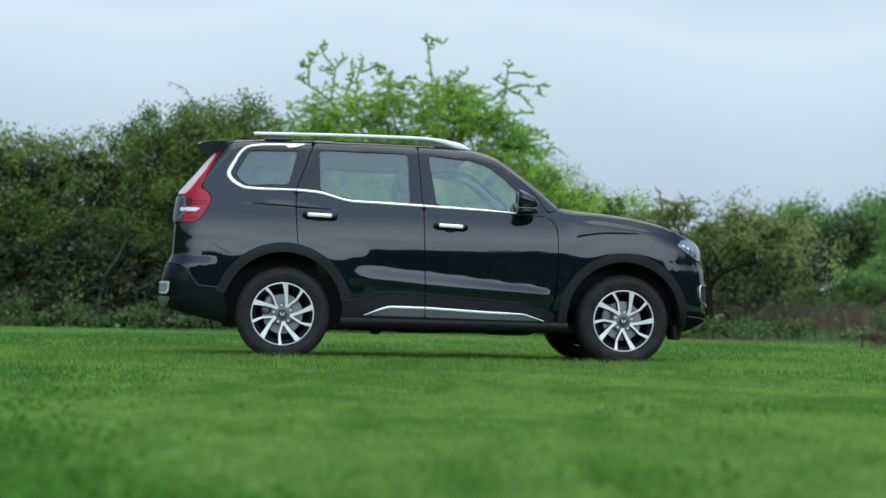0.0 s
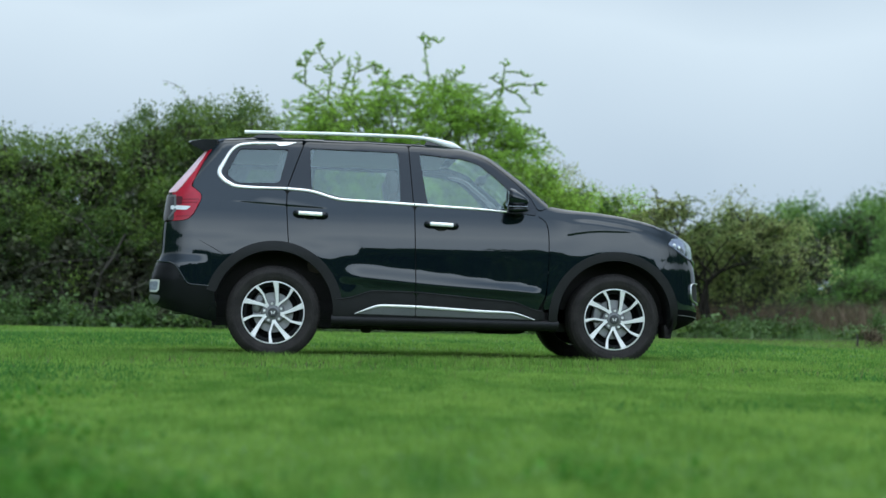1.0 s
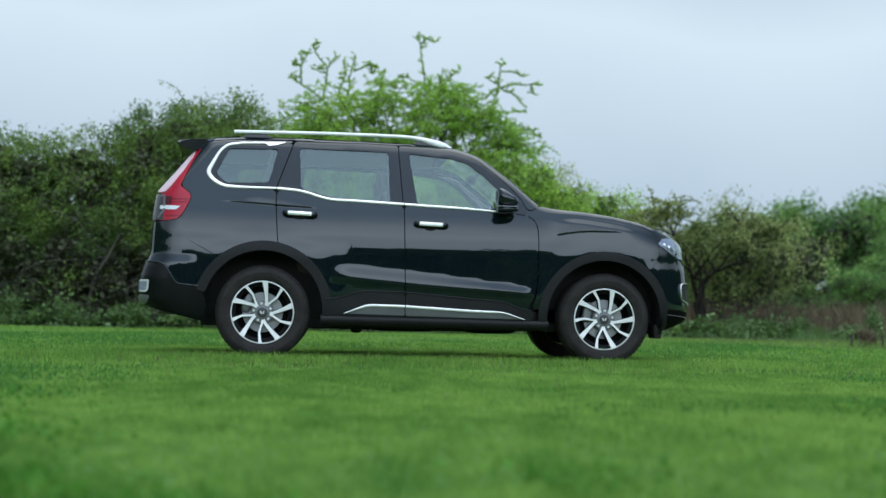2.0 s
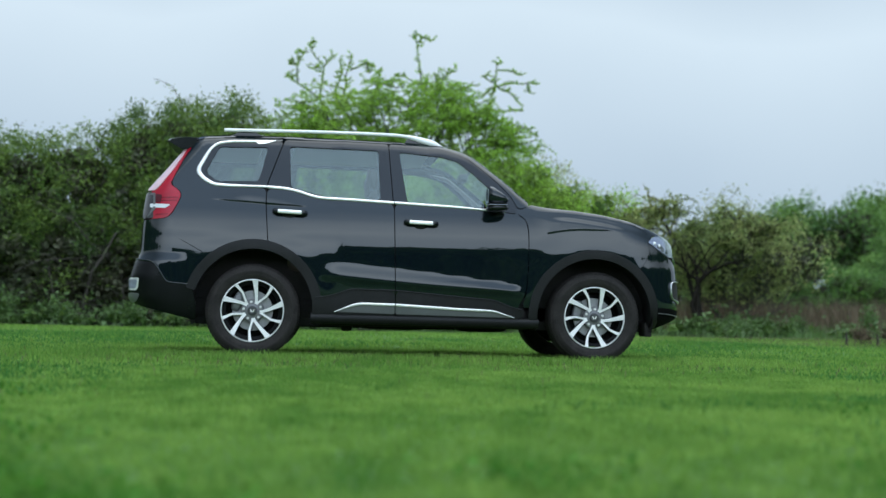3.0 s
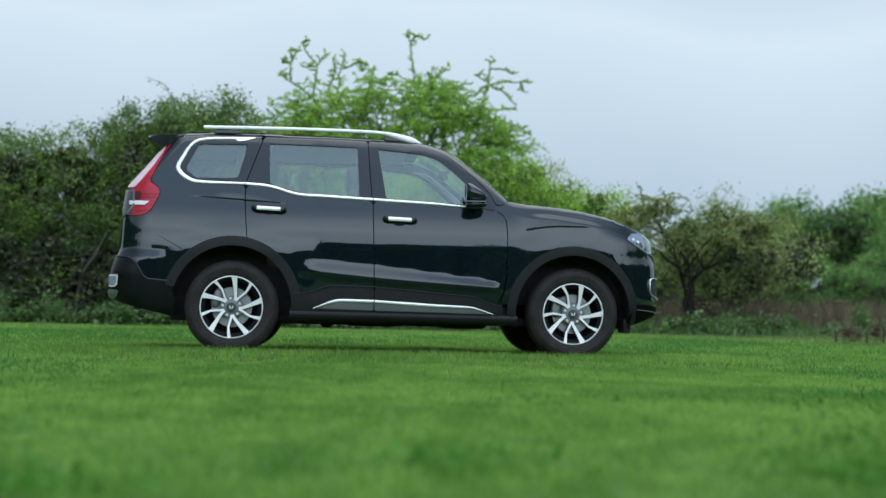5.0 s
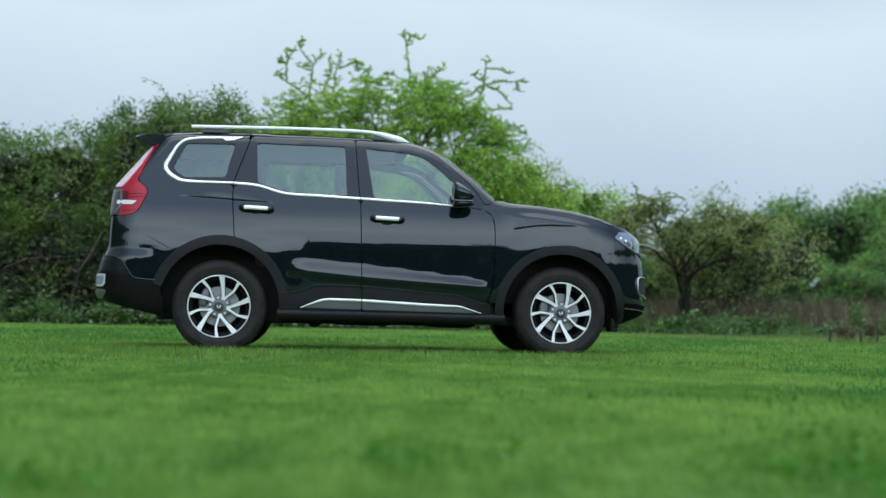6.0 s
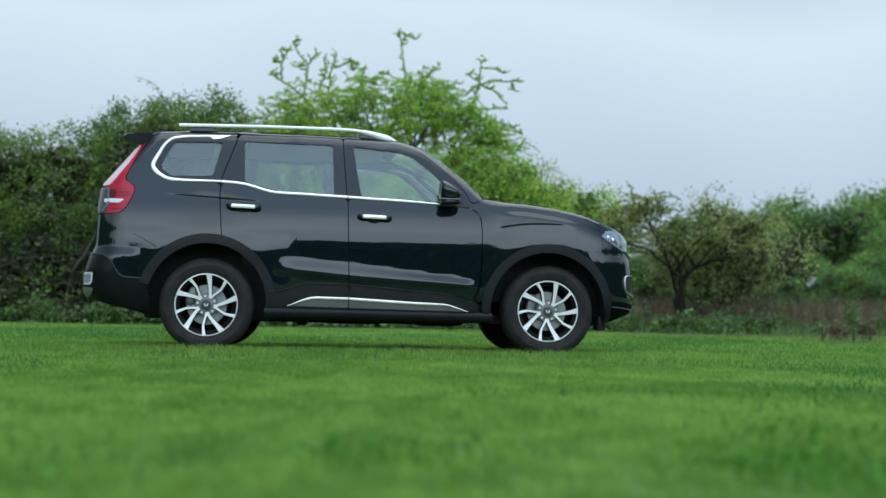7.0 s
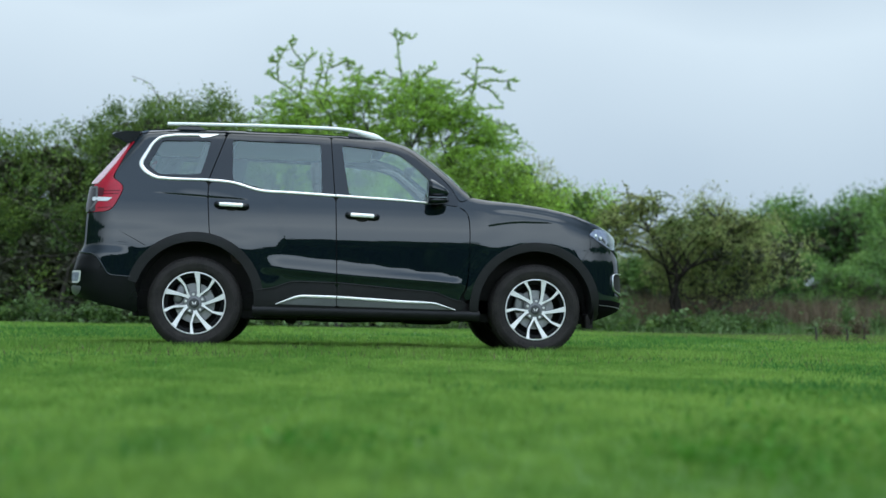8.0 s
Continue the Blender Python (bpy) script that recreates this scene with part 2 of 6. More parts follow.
# ---- plants ----
rng = np.random.default_rng(7)
LEAF = pm("hedge_leaf", (0.060, 0.124, 0.022), 0.55, var=0.3, scale=0.6, island=0.35, col2=(0.195, 0.290, 0.048), translucent=0.32, rvar=0, con=3.0)
# hedge leaf in a darker colour that paints the shade inside the crown
LEAFSHADE = pm("shade_hedge_leaf", (0.034, 0.048, 0.017), 0.75, var=0.3, scale=0.6, island=0.4, col2=(0.070, 0.062, 0.030), rvar=0)
LEAFBRIGHT = pm("bright_tree_leaf", (0.225, 0.440, 0.044), 0.5, var=0.2, scale=0.7, island=0.35, col2=(0.430, 0.640, 0.095), translucent=0.45, rvar=0)
LEAFOLIVE = pm("olive_leaf", (0.205, 0.290, 0.080), 0.55, var=0.3, scale=0.5, island=0.4, col2=(0.430, 0.460, 0.165), translucent=0.46, rvar=0, con=3.0)
LEAFFAR = pm("far_tree_leaf", (0.070, 0.165, 0.034), 0.6, var=0.3, scale=0.35, island=0.45, con=3.0, col2=(0.185, 0.325, 0.060), translucent=0.3, rvar=0)
HERB = pm("herb_leaf", (0.070, 0.145, 0.034), 0.5, var=0.2, scale=1.5, island=0.35, col2=(0.140, 0.225, 0.065), translucent=0.3, rvar=0)
CLOVER = pm("lawn_weed_leaf", (0.060, 0.185, 0.024), 0.5, var=0.2, scale=1.5, island=0.3, col2=(0.100, 0.270, 0.030), translucent=0.35, rvar=0)
BARK = pm("bark", (0.055, 0.045, 0.036), 0.9, var=0.4, scale=6, bump=0.6, bscale=40)
DARKBARK = pm("dark_bark", (0.022, 0.018, 0.014), 0.9, var=0.4, scale=6, bump=0.6, bscale=40)
DARKBARK.node_tree.nodes["Principled BSDF"].inputs["Specular IOR Level"].default_value = 0.1
GREENBARK = pm("green_bark", (0.060, 0.078, 0.034), 0.85, var=0.3, scale=6, bump=0.4, bscale=40)
DRY = pm("dry_stem", (0.130, 0.074, 0.046), 0.85, var=0.3, scale=1.0, island=0.4, col2=(0.120, 0.105, 0.055), rvar=0)
BLADE = pm("grass_blade", (0.122, 0.264, 0.044), 0.5, var=0.2, scale=0.55, island=0.16, col2=(0.262, 0.422, 0.086), translucent=0.42, rvar=0, con=2.8)
# darker blade colour, for mottling and for painted shade at the lawn's ends
DARKBLADE = pm("dark_blade", (0.050, 0.165, 0.032), 0.5, var=0.2, scale=0.8, island=0.2, col2=(0.095, 0.250, 0.050), translucent=0.35, rvar=0)
for soft_leaf in (BLADE, CLOVER, DARKBLADE):
    soft_leaf.node_tree.nodes["Principled BSDF"].inputs["Specular IOR Level"].default_value = 0.12


def quick_mesh(name, V, T):
    me = bpy.data.meshes.new(name)
    me.vertices.add(len(V)); me.loops.add(len(T) * 3); me.polygons.add(len(T))
    me.vertices.foreach_set("co", np.ascontiguousarray(V, dtype=np.float32).ravel())
    me.loops.foreach_set("vertex_index", np.ascontiguousarray(T, dtype=np.int32).ravel())
    me.polygons.foreach_set("loop_start", np.arange(0, len(T) * 3, 3, dtype=np.int32))
    me.update(calc_edges=True)
    me.validate()
    return me


def unit(v):
    return v / np.maximum(np.linalg.norm(v, axis=-1, keepdims=True), 1e-9)


def leaves(name, C, size, ratio=0.42, up=0.3, droop=0.0):
    """One mesh of many small folded leaves about the points C."""
    n = len(C)
    s = size * (0.45 + 1.25 * rng.uniform(0, 1, n) ** 1.5)[:, None]
    d = unit(rng.normal(size=(n, 3)) + (0, 0, -droop))
    k = unit(rng.normal(size=(n, 3)) + (0, 0, up))
    w = unit(np.cross(d, k))
    nrm = np.cross(w, d)
    a = C - d * s * 0.5
    b = C + w * s * ratio * 0.5 + nrm * s * 0.12 - d * s * 0.05
    c = C + d * s * 0.5 - nrm * s * 0.08
    e = C - w * s * ratio * 0.5 + nrm * s * 0.12 - d * s * 0.05
    V = np.stack([a, b, c, e], 1).reshape(-1, 3)
    i = np.arange(n)[:, None] * 4
    T = np.concatenate([i + (0, 1, 2), i + (0, 2, 3)], 1).reshape(-1, 3)
    return quick_mesh(name, V, T)


def tubes(name, lines, sides=5):
    """Tapered stems: each line is (points, first radius, last radius)."""
    V, T, k = [], [], 0
    ang = np.arange(sides) * 2 * math.pi / sides
    for pts, r0, r1 in lines:
        pts = np.asarray(pts, float)
        m = len(pts)
        t = unit(np.gradient(pts, axis=0))
        ref = np.where(np.abs(t[:, 2:3]) > 0.9, np.array([[1.0, 0, 0]]), np.array([[0, 0, 1.0]]))
        a = unit(np.cross(t, ref))
        b = np.cross(t, a)
        r = np.linspace(r0, r1, m)[:, None, None]
        ring = pts[:, None] + r * (a[:, None] * np.cos(ang)[None, :, None] + b[:, None] * np.sin(ang)[None, :, None])
        V.append(ring.reshape(-1, 3))
        i = np.arange(m - 1)[:, None] * sides + np.arange(sides)[None] + k
        j = np.arange(m - 1)[:, None] * sides + (np.arange(sides)[None] + 1) % sides + k
        T.append(np.stack([i, j, j + sides], -1).reshape(-1, 3)); T.append(np.stack([i, j + sides, i + sides], -1).reshape(-1, 3))
        k += m * sides
    me = quick_mesh(name, np.concatenate(V), np.concatenate(T))
    me.polygons.foreach_set("use_smooth", [True] * len(me.polygons))
    return me


def bend(a, b, n=6, wob=0.1, sag=0.0):
    a, b = np.asarray(a, float), np.asarray(b, float)
    t = np.linspace(0, 1, n)[:, None]
    L = np.linalg.norm(b - a)
    p = a + (b - a) * t
    p += np.cumsum(rng.normal(size=(n, 3)), 0) * wob * L / n * np.sin(t * math.pi) + np.array([0, 0, 1.0]) * sag * L * np.sin(t * math.pi)
    return p


def bush(w, d, h, n, size, mats, label, lumps=16, flat=0.0, shoots=14, inner=0.25, tops=None, low=0.0, category="bush", name="bush", hollow=0.0, crown="dense small leaves"):
    """A thicket of stems under lumps of leaves, with loose shoots on top."""
    top = tagged(new(name), label, category)
    cs, rs = [], []
    for i in range(lumps):
        q = rng.uniform(-1, 1, 2)
        z = rng.uniform(low, 1) ** 0.8
        k = math.sqrt(max(0.05, 1 - (z * (1 - flat)) ** 2.5))
        cs.append((q[0] * w / 2 * k * 0.8, q[1] * d / 2 * k * 0.7, max(z * h * 0.86, 0.25)))
        rs.append(rng.uniform(0.5, 1.0) * min(w, h) * 0.24)
    if tops:
        cs, rs = [], []
        nx = max(3, int(w / 0.62))
        for i in range(nx):
            x = -w / 2 + w * i / (nx - 1)
            hh = float(np.interp(i / (nx - 1), np.linspace(0, 1, len(tops)), tops))
            z = hh - 0.5
            while z > low * h + 0.1:
                for yy in (-1, 0.4) if z < hh - 0.6 else (-0.5, 0.3):
                    cs.append((x + rng.uniform(-0.25, 0.25), yy * d * 0.32 + rng.uniform(-0.3, 0.3), z + rng.uniform(-0.3, 0.2)))
                    rs.append(rng.uniform(0.38, 0.72))
                z -= 0.62
    cs, rs = np.array(cs), np.array(rs)
    lumps = len(cs)
    share = rs ** 2 * (1 + (1.3 * (cs[:, 2] > 0.72 * h) if hollow > 0 else 0))
    pick = rng.choice(lumps, n, p=share / share.sum())
    dirs = unit(rng.normal(size=(n, 3)) * (1, 1, 0.85))
    # clumps on each lump
    rad = rs[pick] * (0.70 + 0.45 * rng.uniform(0, 1, n) ** 0.7)
    C = cs[pick] + dirs * rad[:, None]
    tuft = rng.normal(size=(max(40, n // 120), 3))
    tc = C[rng.integers(0, n, len(tuft))]
    m = rng.integers(0, len(tc), n)
    use = rng.uniform(size=n) < 0.65
    C[use] = tc[m[use]] + rng.normal(size=(use.sum(), 3)) * (size * (0.7 if size > 0.2 else 1.7 if hollow > 0 else 2.4))
    C = C[C[:, 2] > 0.04 + low * h * 0.6]
    if hollow:
        # gaps in the foliage through which the dark inside shows, fewer towards the top
        dens = np.array([noise.noise(Vector((x * 1.15, y * 1.15, z * 0.95))) + 0.5 * noise.noise(Vector((x * 3.1, y * 3.1, z * 2.6))) for x, y, z in C])
        C = C[dens > hollow - 1.8 * np.clip(C[:, 2] / h - 0.55, 0, 1)]
    lines = []
    small = name != "bush"
    for i in range(4 if small else 9):
        b = np.array([rng.uniform(-0.25, 0.25) * w, rng.uniform(-0.25, 0.25) * d, -0.05])
        c = cs[rng.integers(0, lumps)]
        lines.append((bend(b, c, 7, 0.5), 0.0135 * h + 0.002, 0.003 * h))
        for k in range(3):
            e = cs[rng.integers(0, lumps)] + rng.normal(size=3) * 0.3
            lines.append((bend(lines[-1 - k][0][3], e, 6, 0.5), 0.0045 * h, 0.0016 * h))
    for i in range(min(14 if small else 80, lumps * 4)):
        j = rng.integers(0, lumps)
        a = cs[j] * (0.8, 0.8, 0.75)
        lines.append((bend(a, cs[j] + unit(rng.normal(size=3)) * rs[j] * 1.02, 6, 0.6), 0.0028 * h, 0.001 * h))
    extra = []
    for i in range(shoots):
        j = rng.integers(0, lumps)
        a = cs[j] + np.array([0, 0, rs[j] * 0.6])
        b = a + unit(rng.normal(size=3) * (0.8, 0.5, 0.2) + (0, 0, 0.9)) * rng.uniform(0.35, 0.95) * (0.4 + 0.15 * h)
        p = bend(a, b, 7, 0.5)
        lines.append((p, 0.003 * h, 0.001 * h))
        t = rng.uniform(0.15, 1.0, 34)
        extra.append(np.stack([np.interp(t, np.linspace(0, 1, 7), p[:, k]) for k in range(3)], 1) + rng.normal(size=(34, 3)) * size * 0.8)
    if extra:
        C = np.concatenate([C, *extra])
    link_mesh("stem", tubes("stem", lines, 4 if small else 5), BARK, top, "brown stems")["kind"] = "stuff"
    link_mesh("crown", leaves("crown", C, size), mats[0], top, crown)
    # inner leaves; a darker mats[1] puts the crown's inner shade into their colour
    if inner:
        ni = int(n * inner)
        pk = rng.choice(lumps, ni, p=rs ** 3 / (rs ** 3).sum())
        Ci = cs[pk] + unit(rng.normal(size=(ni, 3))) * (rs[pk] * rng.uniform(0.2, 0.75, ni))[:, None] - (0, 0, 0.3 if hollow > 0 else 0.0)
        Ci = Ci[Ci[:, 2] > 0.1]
        link_mesh("inner_crown", leaves("inner_crown", Ci, size * 2.0, 0.6), mats[1], top, "inner leaves, mostly coloured dark for shade")
    return top


def place(ob, x, y, rz=0.0, s=1.0, sz=None):
    ob.location, ob.rotation_euler = (x, y, 0), (0, 0, rz)
    ob.scale = (s, s, sz or s)
    return ob


def again(ob, x, y, rz, s=1.0, sz=None):
    c = copy_thing(ob, pose(x, y, 0, 0, 0, math.degrees(rz)))
    c.scale = (s, s, sz or s)
    return c


# tall hedge beside the field
HL = "dense dark green hedge bush with tangled stems"
h1 = place(bush(4.4, 2.6, 4.1, 50000, 0.072, (LEAF, LEAFSHADE), HL, 26, 0.85, 12, tops=(3.8, 4.0, 4.08, 3.92, 3.95), hollow=0.09, inner=0.55), -7.3, 16.6)
h2 = place(bush(3.0, 2.6, 4.8, 44000, 0.072, (LEAF, LEAFSHADE), HL, 24, 0.7, 12, tops=(4.2, 4.65, 4.85, 4.75), hollow=0.09, inner=0.55), -4.35, 16.9)
h3 = place(bush(2.4, 2.4, 4.8, 36000, 0.072, (LEAF, LEAFSHADE), HL, 22, 0.7, 16, tops=(4.7, 4.95, 4.9, 4.4), hollow=0.09, inner=0.55), -3.0, 17.4)
h4 = again(h1, -11.2, 16.4, 3.2, 1.0, 1.0)
h5 = again(h1, -15.3, 17.2, 0.1, 1.05, 1.02)
h6 = again(h1, -5.6, 15.7, 3.2, 0.8, 0.62)
h7 = again(h3, -3.1, 15.8, 3.0, 0.95, 0.72)
h8 = again(h3, -9.2, 15.8, 0.2, 1.0, 0.62)
h9 = again(h1, -9.2, 17.2, 3.1, 1.0, 0.98)
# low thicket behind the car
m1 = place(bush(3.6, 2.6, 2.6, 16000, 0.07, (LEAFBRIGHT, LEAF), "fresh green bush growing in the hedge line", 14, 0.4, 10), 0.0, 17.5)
m2 = again(m1, 3.0, 18.5, 1.4, 1.0, 1.2)
m3 = again(m1, 1.3, 19.4, 2.6, 1.0, 1.5)
m4 = again(m1, -1.4, 18.6, 4.0, 1.0, 1.75)
m5 = again(m1, -1.0, 21.5, 5.2, 1.1, 1.85)
m6 = again(m1, 2.2, 22.5, 0.7, 1.1, 1.4)
m1.scale.z = 1.4
for o in (h1, h2, h3, h4, h5, h6, h7, h8, h9, m1, m2, m3, m4, m5, m6):
    tagged(o, group="hedge bushes")

# bright feathery tree behind the car
def spray_tree(fork, contour, pads, shoots, size, mats, label, radius=0.13, floor=3.4, dense=74, reach=0.85, depth=1.6, stems=1, open_side=None):
    """A thorn tree: flat leafy sprays under an uneven outline, with wiry clad shoots above."""
    top = tagged(new("tree"), label, "tree")
    fork = np.array(fork, float)
    lines, C = [(bend((0, 0, -0.05), fork, 6, 0.15), radius, radius * 0.75)], []
    cx, cz = np.array(contour).T

    def clad(q, per, spread):
        L = np.linalg.norm(np.diff(q, axis=0), axis=1).sum()
        m = max(6, int(L * per))
        t = rng.uniform(0.04, 1.02, m)
        C.append(np.stack([np.interp(t, np.linspace(0, 1, len(q)), q[:, i]) for i in range(3)], 1) + rng.normal(size=(m, 3)) * np.array([spread, spread, spread * 0.6]))

    for k in range(stems - 1):
        lines.append((bend((0.10 * (-1) ** k, 0.08 * k - 0.06, -0.05), fork + np.array([0.28 * (k - 0.6), 0.2 * (-1) ** k, 0.12 * k]), 7, 0.25), radius * 0.7, radius * 0.45))
    nodes = []
    for k in range(9):
        x = cx[0] + (cx[-1] - cx[0]) * (k + 0.5) / 9
        q = np.array([x * 0.62, depth * 0.45 * (-1) ** k, fork[2] + (float(np.interp(x, cx, cz)) - fork[2]) * 0.55])
        nodes.append(q)
        lines.append((bend(lines[k % stems][0][-1], q, 8, 0.3, 0.03), radius * 0.42, radius * 0.17))
    for i in range(pads):
        x = cx[0] * 0.97 + (cx[-1] - cx[0]) * 0.97 * ((i * 0.618034) % 1.0)
        zt = float(np.interp(x, cx, cz))
        z = zt - 0.12 - (zt - floor) * rng.uniform(0, 1) ** 1.5
        y = rng.uniform(-depth, depth) * (1 - 0.4 * abs(x) / 3.8)
        if open_side and x > open_side and rng.uniform() < 0.45:
            continue
        tip = np.array([x, y, z])
        node = nodes[int(np.argmin([np.linalg.norm((tip - q) * (1, 0.6, 0.8)) for q in nodes]))]
        limb = bend(node, tip, 9, 0.4, 0.05)
        lines.append((limb, radius * 0.16, 0.006))
        out = unit(np.array([x * 0.9 + rng.normal() * 1.0, y + rng.normal() * 0.8, rng.normal() * 0.18 + 0.12]))
        for k in range(15):
            a = np.array([np.interp(rng.uniform(0.55, 1.0), np.linspace(0, 1, 9), limb[:, c]) for c in range(3)])
            d = unit(out * 0.8 + rng.normal(size=3) * (0.85, 0.8, 0.10))
            q = bend(a, a + d * rng.uniform(0.3, 1.0) * reach, 6, 0.5, 0.06)
            lines.append((q, 0.010, 0.004))
            clad(q, dense, 0.030)
    for line in shoots:
        pts = np.array([(x, 0.12 * math.sin(3 * x + z), z) for x, z in line])
        q = np.concatenate([bend(a, b, 6, 0.14)[: None if k == len(pts) - 2 else -1] for k, (a, b) in enumerate(zip(pts, pts[1:]))])
        lines.append((q, 0.020, 0.008))
        clad(q, 130, 0.017)
        for k in range(max(3, int(3.4 * len(line)))):
            a = q[rng.integers(1, len(q))]
            d = unit(np.array([rng.choice((-1, 1)) * rng.uniform(0.5, 1.2), rng.normal() * 0.4, rng.uniform(0.0, 1.2)]))
            w = bend(a, a + d * rng.uniform(0.08, 0.22), 5, 0.3, -0.04)
            lines.append((w, 0.012, 0.005))
            clad(w, 90, 0.015)
    link_mesh("trunk", tubes("trunk", lines, 4), mats[1], top, "forked trunk and limbs")
    link_mesh("crown", leaves("crown", np.concatenate(C), size, 0.42), mats[0], top, "feathery green foliage")
    return top


outline = [(-3.87, 5.0), (-3.12, 5.62), (-2.45, 5.98), (-1.78, 6.12), (-1.39, 6.25), (-0.98, 6.15), (-0.37, 6.05), (0.03, 6.4), (0.51, 6.5), (0.99, 6.2), (1.34, 6.05), (1.74, 6.2), (2.2, 5.95), (2.5, 5.6), (2.75, 4.9), (3.1, 4.5)]
shoots = [[(-2.3, 5.2), (-2.49, 5.81), (-2.4, 6.56), (-2.79, 7.12), (-2.62, 7.18)], [(-2.4, 6.56), (-2.21, 6.84)], [(-2.44, 6.53), (-2.77, 6.51)], [(-2.2, 5.3), (-2.48, 5.74), (-3.06, 6.13), (-3.34, 6.36)], [(-3.06, 6.13), (-3.08, 6.6), (-2.92, 6.88), (-3.03, 6.93)], [(-3.07, 6.57), (-3.29, 6.63)],
          [(-1.9, 5.4), (-2.12, 5.96), (-1.96, 6.44), (-2.01, 6.78)], [(-1.9, 5.9), (-1.86, 6.34), (-1.7, 6.86)], [(-1.76, 6.52), (-1.33, 6.72), (-1.12, 6.61)], [(-1.33, 6.7), (-1.26, 6.47)], [(-1.1, 5.9), (-1.05, 6.2), (-1.03, 6.51)],
          [(0.1, 5.8), (0.03, 6.52), (-0.05, 7.2), (-0.16, 7.5)], [(-0.05, 7.3), (0.09, 7.45), (0.29, 7.36)], [(1.7, 5.5), (1.89, 6.03), (1.98, 6.8), (2.11, 6.88)], [(2.0, 6.66), (2.57, 6.58)], [(1.6, 5.9), (1.82, 6.17), (2.3, 6.33), (2.85, 6.38), (3.08, 6.34)], [(2.78, 6.36), (2.87, 6.12)], [(2.0, 6.2), (2.3, 6.12), (2.62, 5.8)],
          [(1.88, 6.31), (1.61, 6.47)], [(1.5, 5.2), (2.11, 5.35), (2.8, 5.21), (3.09, 5.01)], [(1.4, 4.6), (2.12, 4.74), (3.28, 4.64)], [(1.6, 5.6), (2.24, 5.6), (2.69, 5.65)], [(-2.2, 5.3), (-2.78, 5.53), (-3.44, 5.27), (-3.9, 5.08)], [(0.2, 5.9), (0.04, 6.17), (-0.37, 6.4), (-0.61, 6.38)], [(0.44, 6.33), (0.85, 6.58)], [(0.45, 6.26), (0.52, 6.67)], [(0.99, 6.14), (1.34, 6.22)]]
tree = place(spray_tree((0.0, 0.0, 1.5), outline, 160, shoots, 0.062, (LEAFBRIGHT, GREENBARK), "bright green feathery thorn tree with open crown", open_side=1.5), 1.45, 20.8)
# bright shrubs beside it, olive tree with forked trunks, thicket further along
place(bush(4.4, 2.4, 4.2, 52000, 0.066, (LEAFBRIGHT, LEAF), "bright green leafy bush under the tree", 16, 0.35, 6, tops=(3.7, 4.2, 4.25, 4.0, 3.3)), 3.5, 19.4)
place(bush(5.0, 2.4, 4.7, 56000, 0.078, (LEAFOLIVE, LEAFFAR), "light olive green leafy shrub beside the tree", 16, 0.35, 20, tops=(4.9, 4.95, 4.8, 4.5, 3.6)), 5.1, 25.0)
OT = "small olive green tree with several forked trunks"
ocrown = [(-2.1, 2.5), (-1.6, 3.1), (-1.05, 3.4), (-0.4, 3.3), (0.2, 3.1), (0.9, 3.05), (1.6, 2.9), (2.3, 2.6)]
oshoots = [[(-1.0, 2.6), (-1.2, 3.1), (-1.3, 3.5)], [(-0.5, 2.8), (-0.7, 3.45)], [(-1.3, 2.6), (-1.7, 3.0), (-2.0, 3.3)], [(0.8, 2.5), (1.0, 2.9), (1.2, 3.3)], [(-1.6, 2.3), (-2.3, 2.4)]]
o1 = place(spray_tree((-0.02, 0.0, 1.35), ocrown, 38, oshoots, 0.060, (LEAFOLIVE, DARKBARK), OT, 0.085, 2.15, 50, 0.75, 1.0, 4), 8.2, 18.9)
again(o1, 6.3, 22.0, 2.2, 0.95, 0.95)
r1 = place(bush(2.8, 2.0, 3.0, 11000, 0.078, (LEAFOLIVE, LEAFSHADE), "olive green bush with shaded hollow stems", 14, 0.4, 24, low=0.42, tops=(2.8, 3.25, 3.2, 2.9)), 10.0, 21.2)
r2 = again(r1, 11.6, 26.5, 3.2, 1.0, 0.95)
for o in (r1, r2):
    tagged(o, group="olive bushes")
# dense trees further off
f1 = place(bush(7.0, 5.0, 5.2, 24000, 0.150, (LEAFFAR, LEAFSHADE), "distant broad green tree at the field's edge", 34, 0.3, 6, 0.4, category="tree", name="far_tree", hollow=0.04), 36.5, 81.0, 0, 1.9, 1.8)
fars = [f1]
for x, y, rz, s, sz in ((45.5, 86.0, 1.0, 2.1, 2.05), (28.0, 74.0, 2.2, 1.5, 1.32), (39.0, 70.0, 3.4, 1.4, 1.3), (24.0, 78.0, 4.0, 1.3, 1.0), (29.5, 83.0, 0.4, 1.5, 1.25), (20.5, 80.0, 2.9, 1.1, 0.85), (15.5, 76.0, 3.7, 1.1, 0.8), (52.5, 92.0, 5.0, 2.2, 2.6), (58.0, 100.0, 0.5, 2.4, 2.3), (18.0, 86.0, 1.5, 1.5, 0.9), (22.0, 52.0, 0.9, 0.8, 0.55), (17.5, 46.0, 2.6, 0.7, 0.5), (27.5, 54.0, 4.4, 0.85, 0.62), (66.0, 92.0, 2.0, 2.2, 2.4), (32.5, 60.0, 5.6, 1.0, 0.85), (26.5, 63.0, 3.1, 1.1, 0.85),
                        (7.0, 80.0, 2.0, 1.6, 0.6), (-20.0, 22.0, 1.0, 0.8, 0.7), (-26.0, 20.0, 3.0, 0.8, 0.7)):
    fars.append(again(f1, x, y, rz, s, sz))
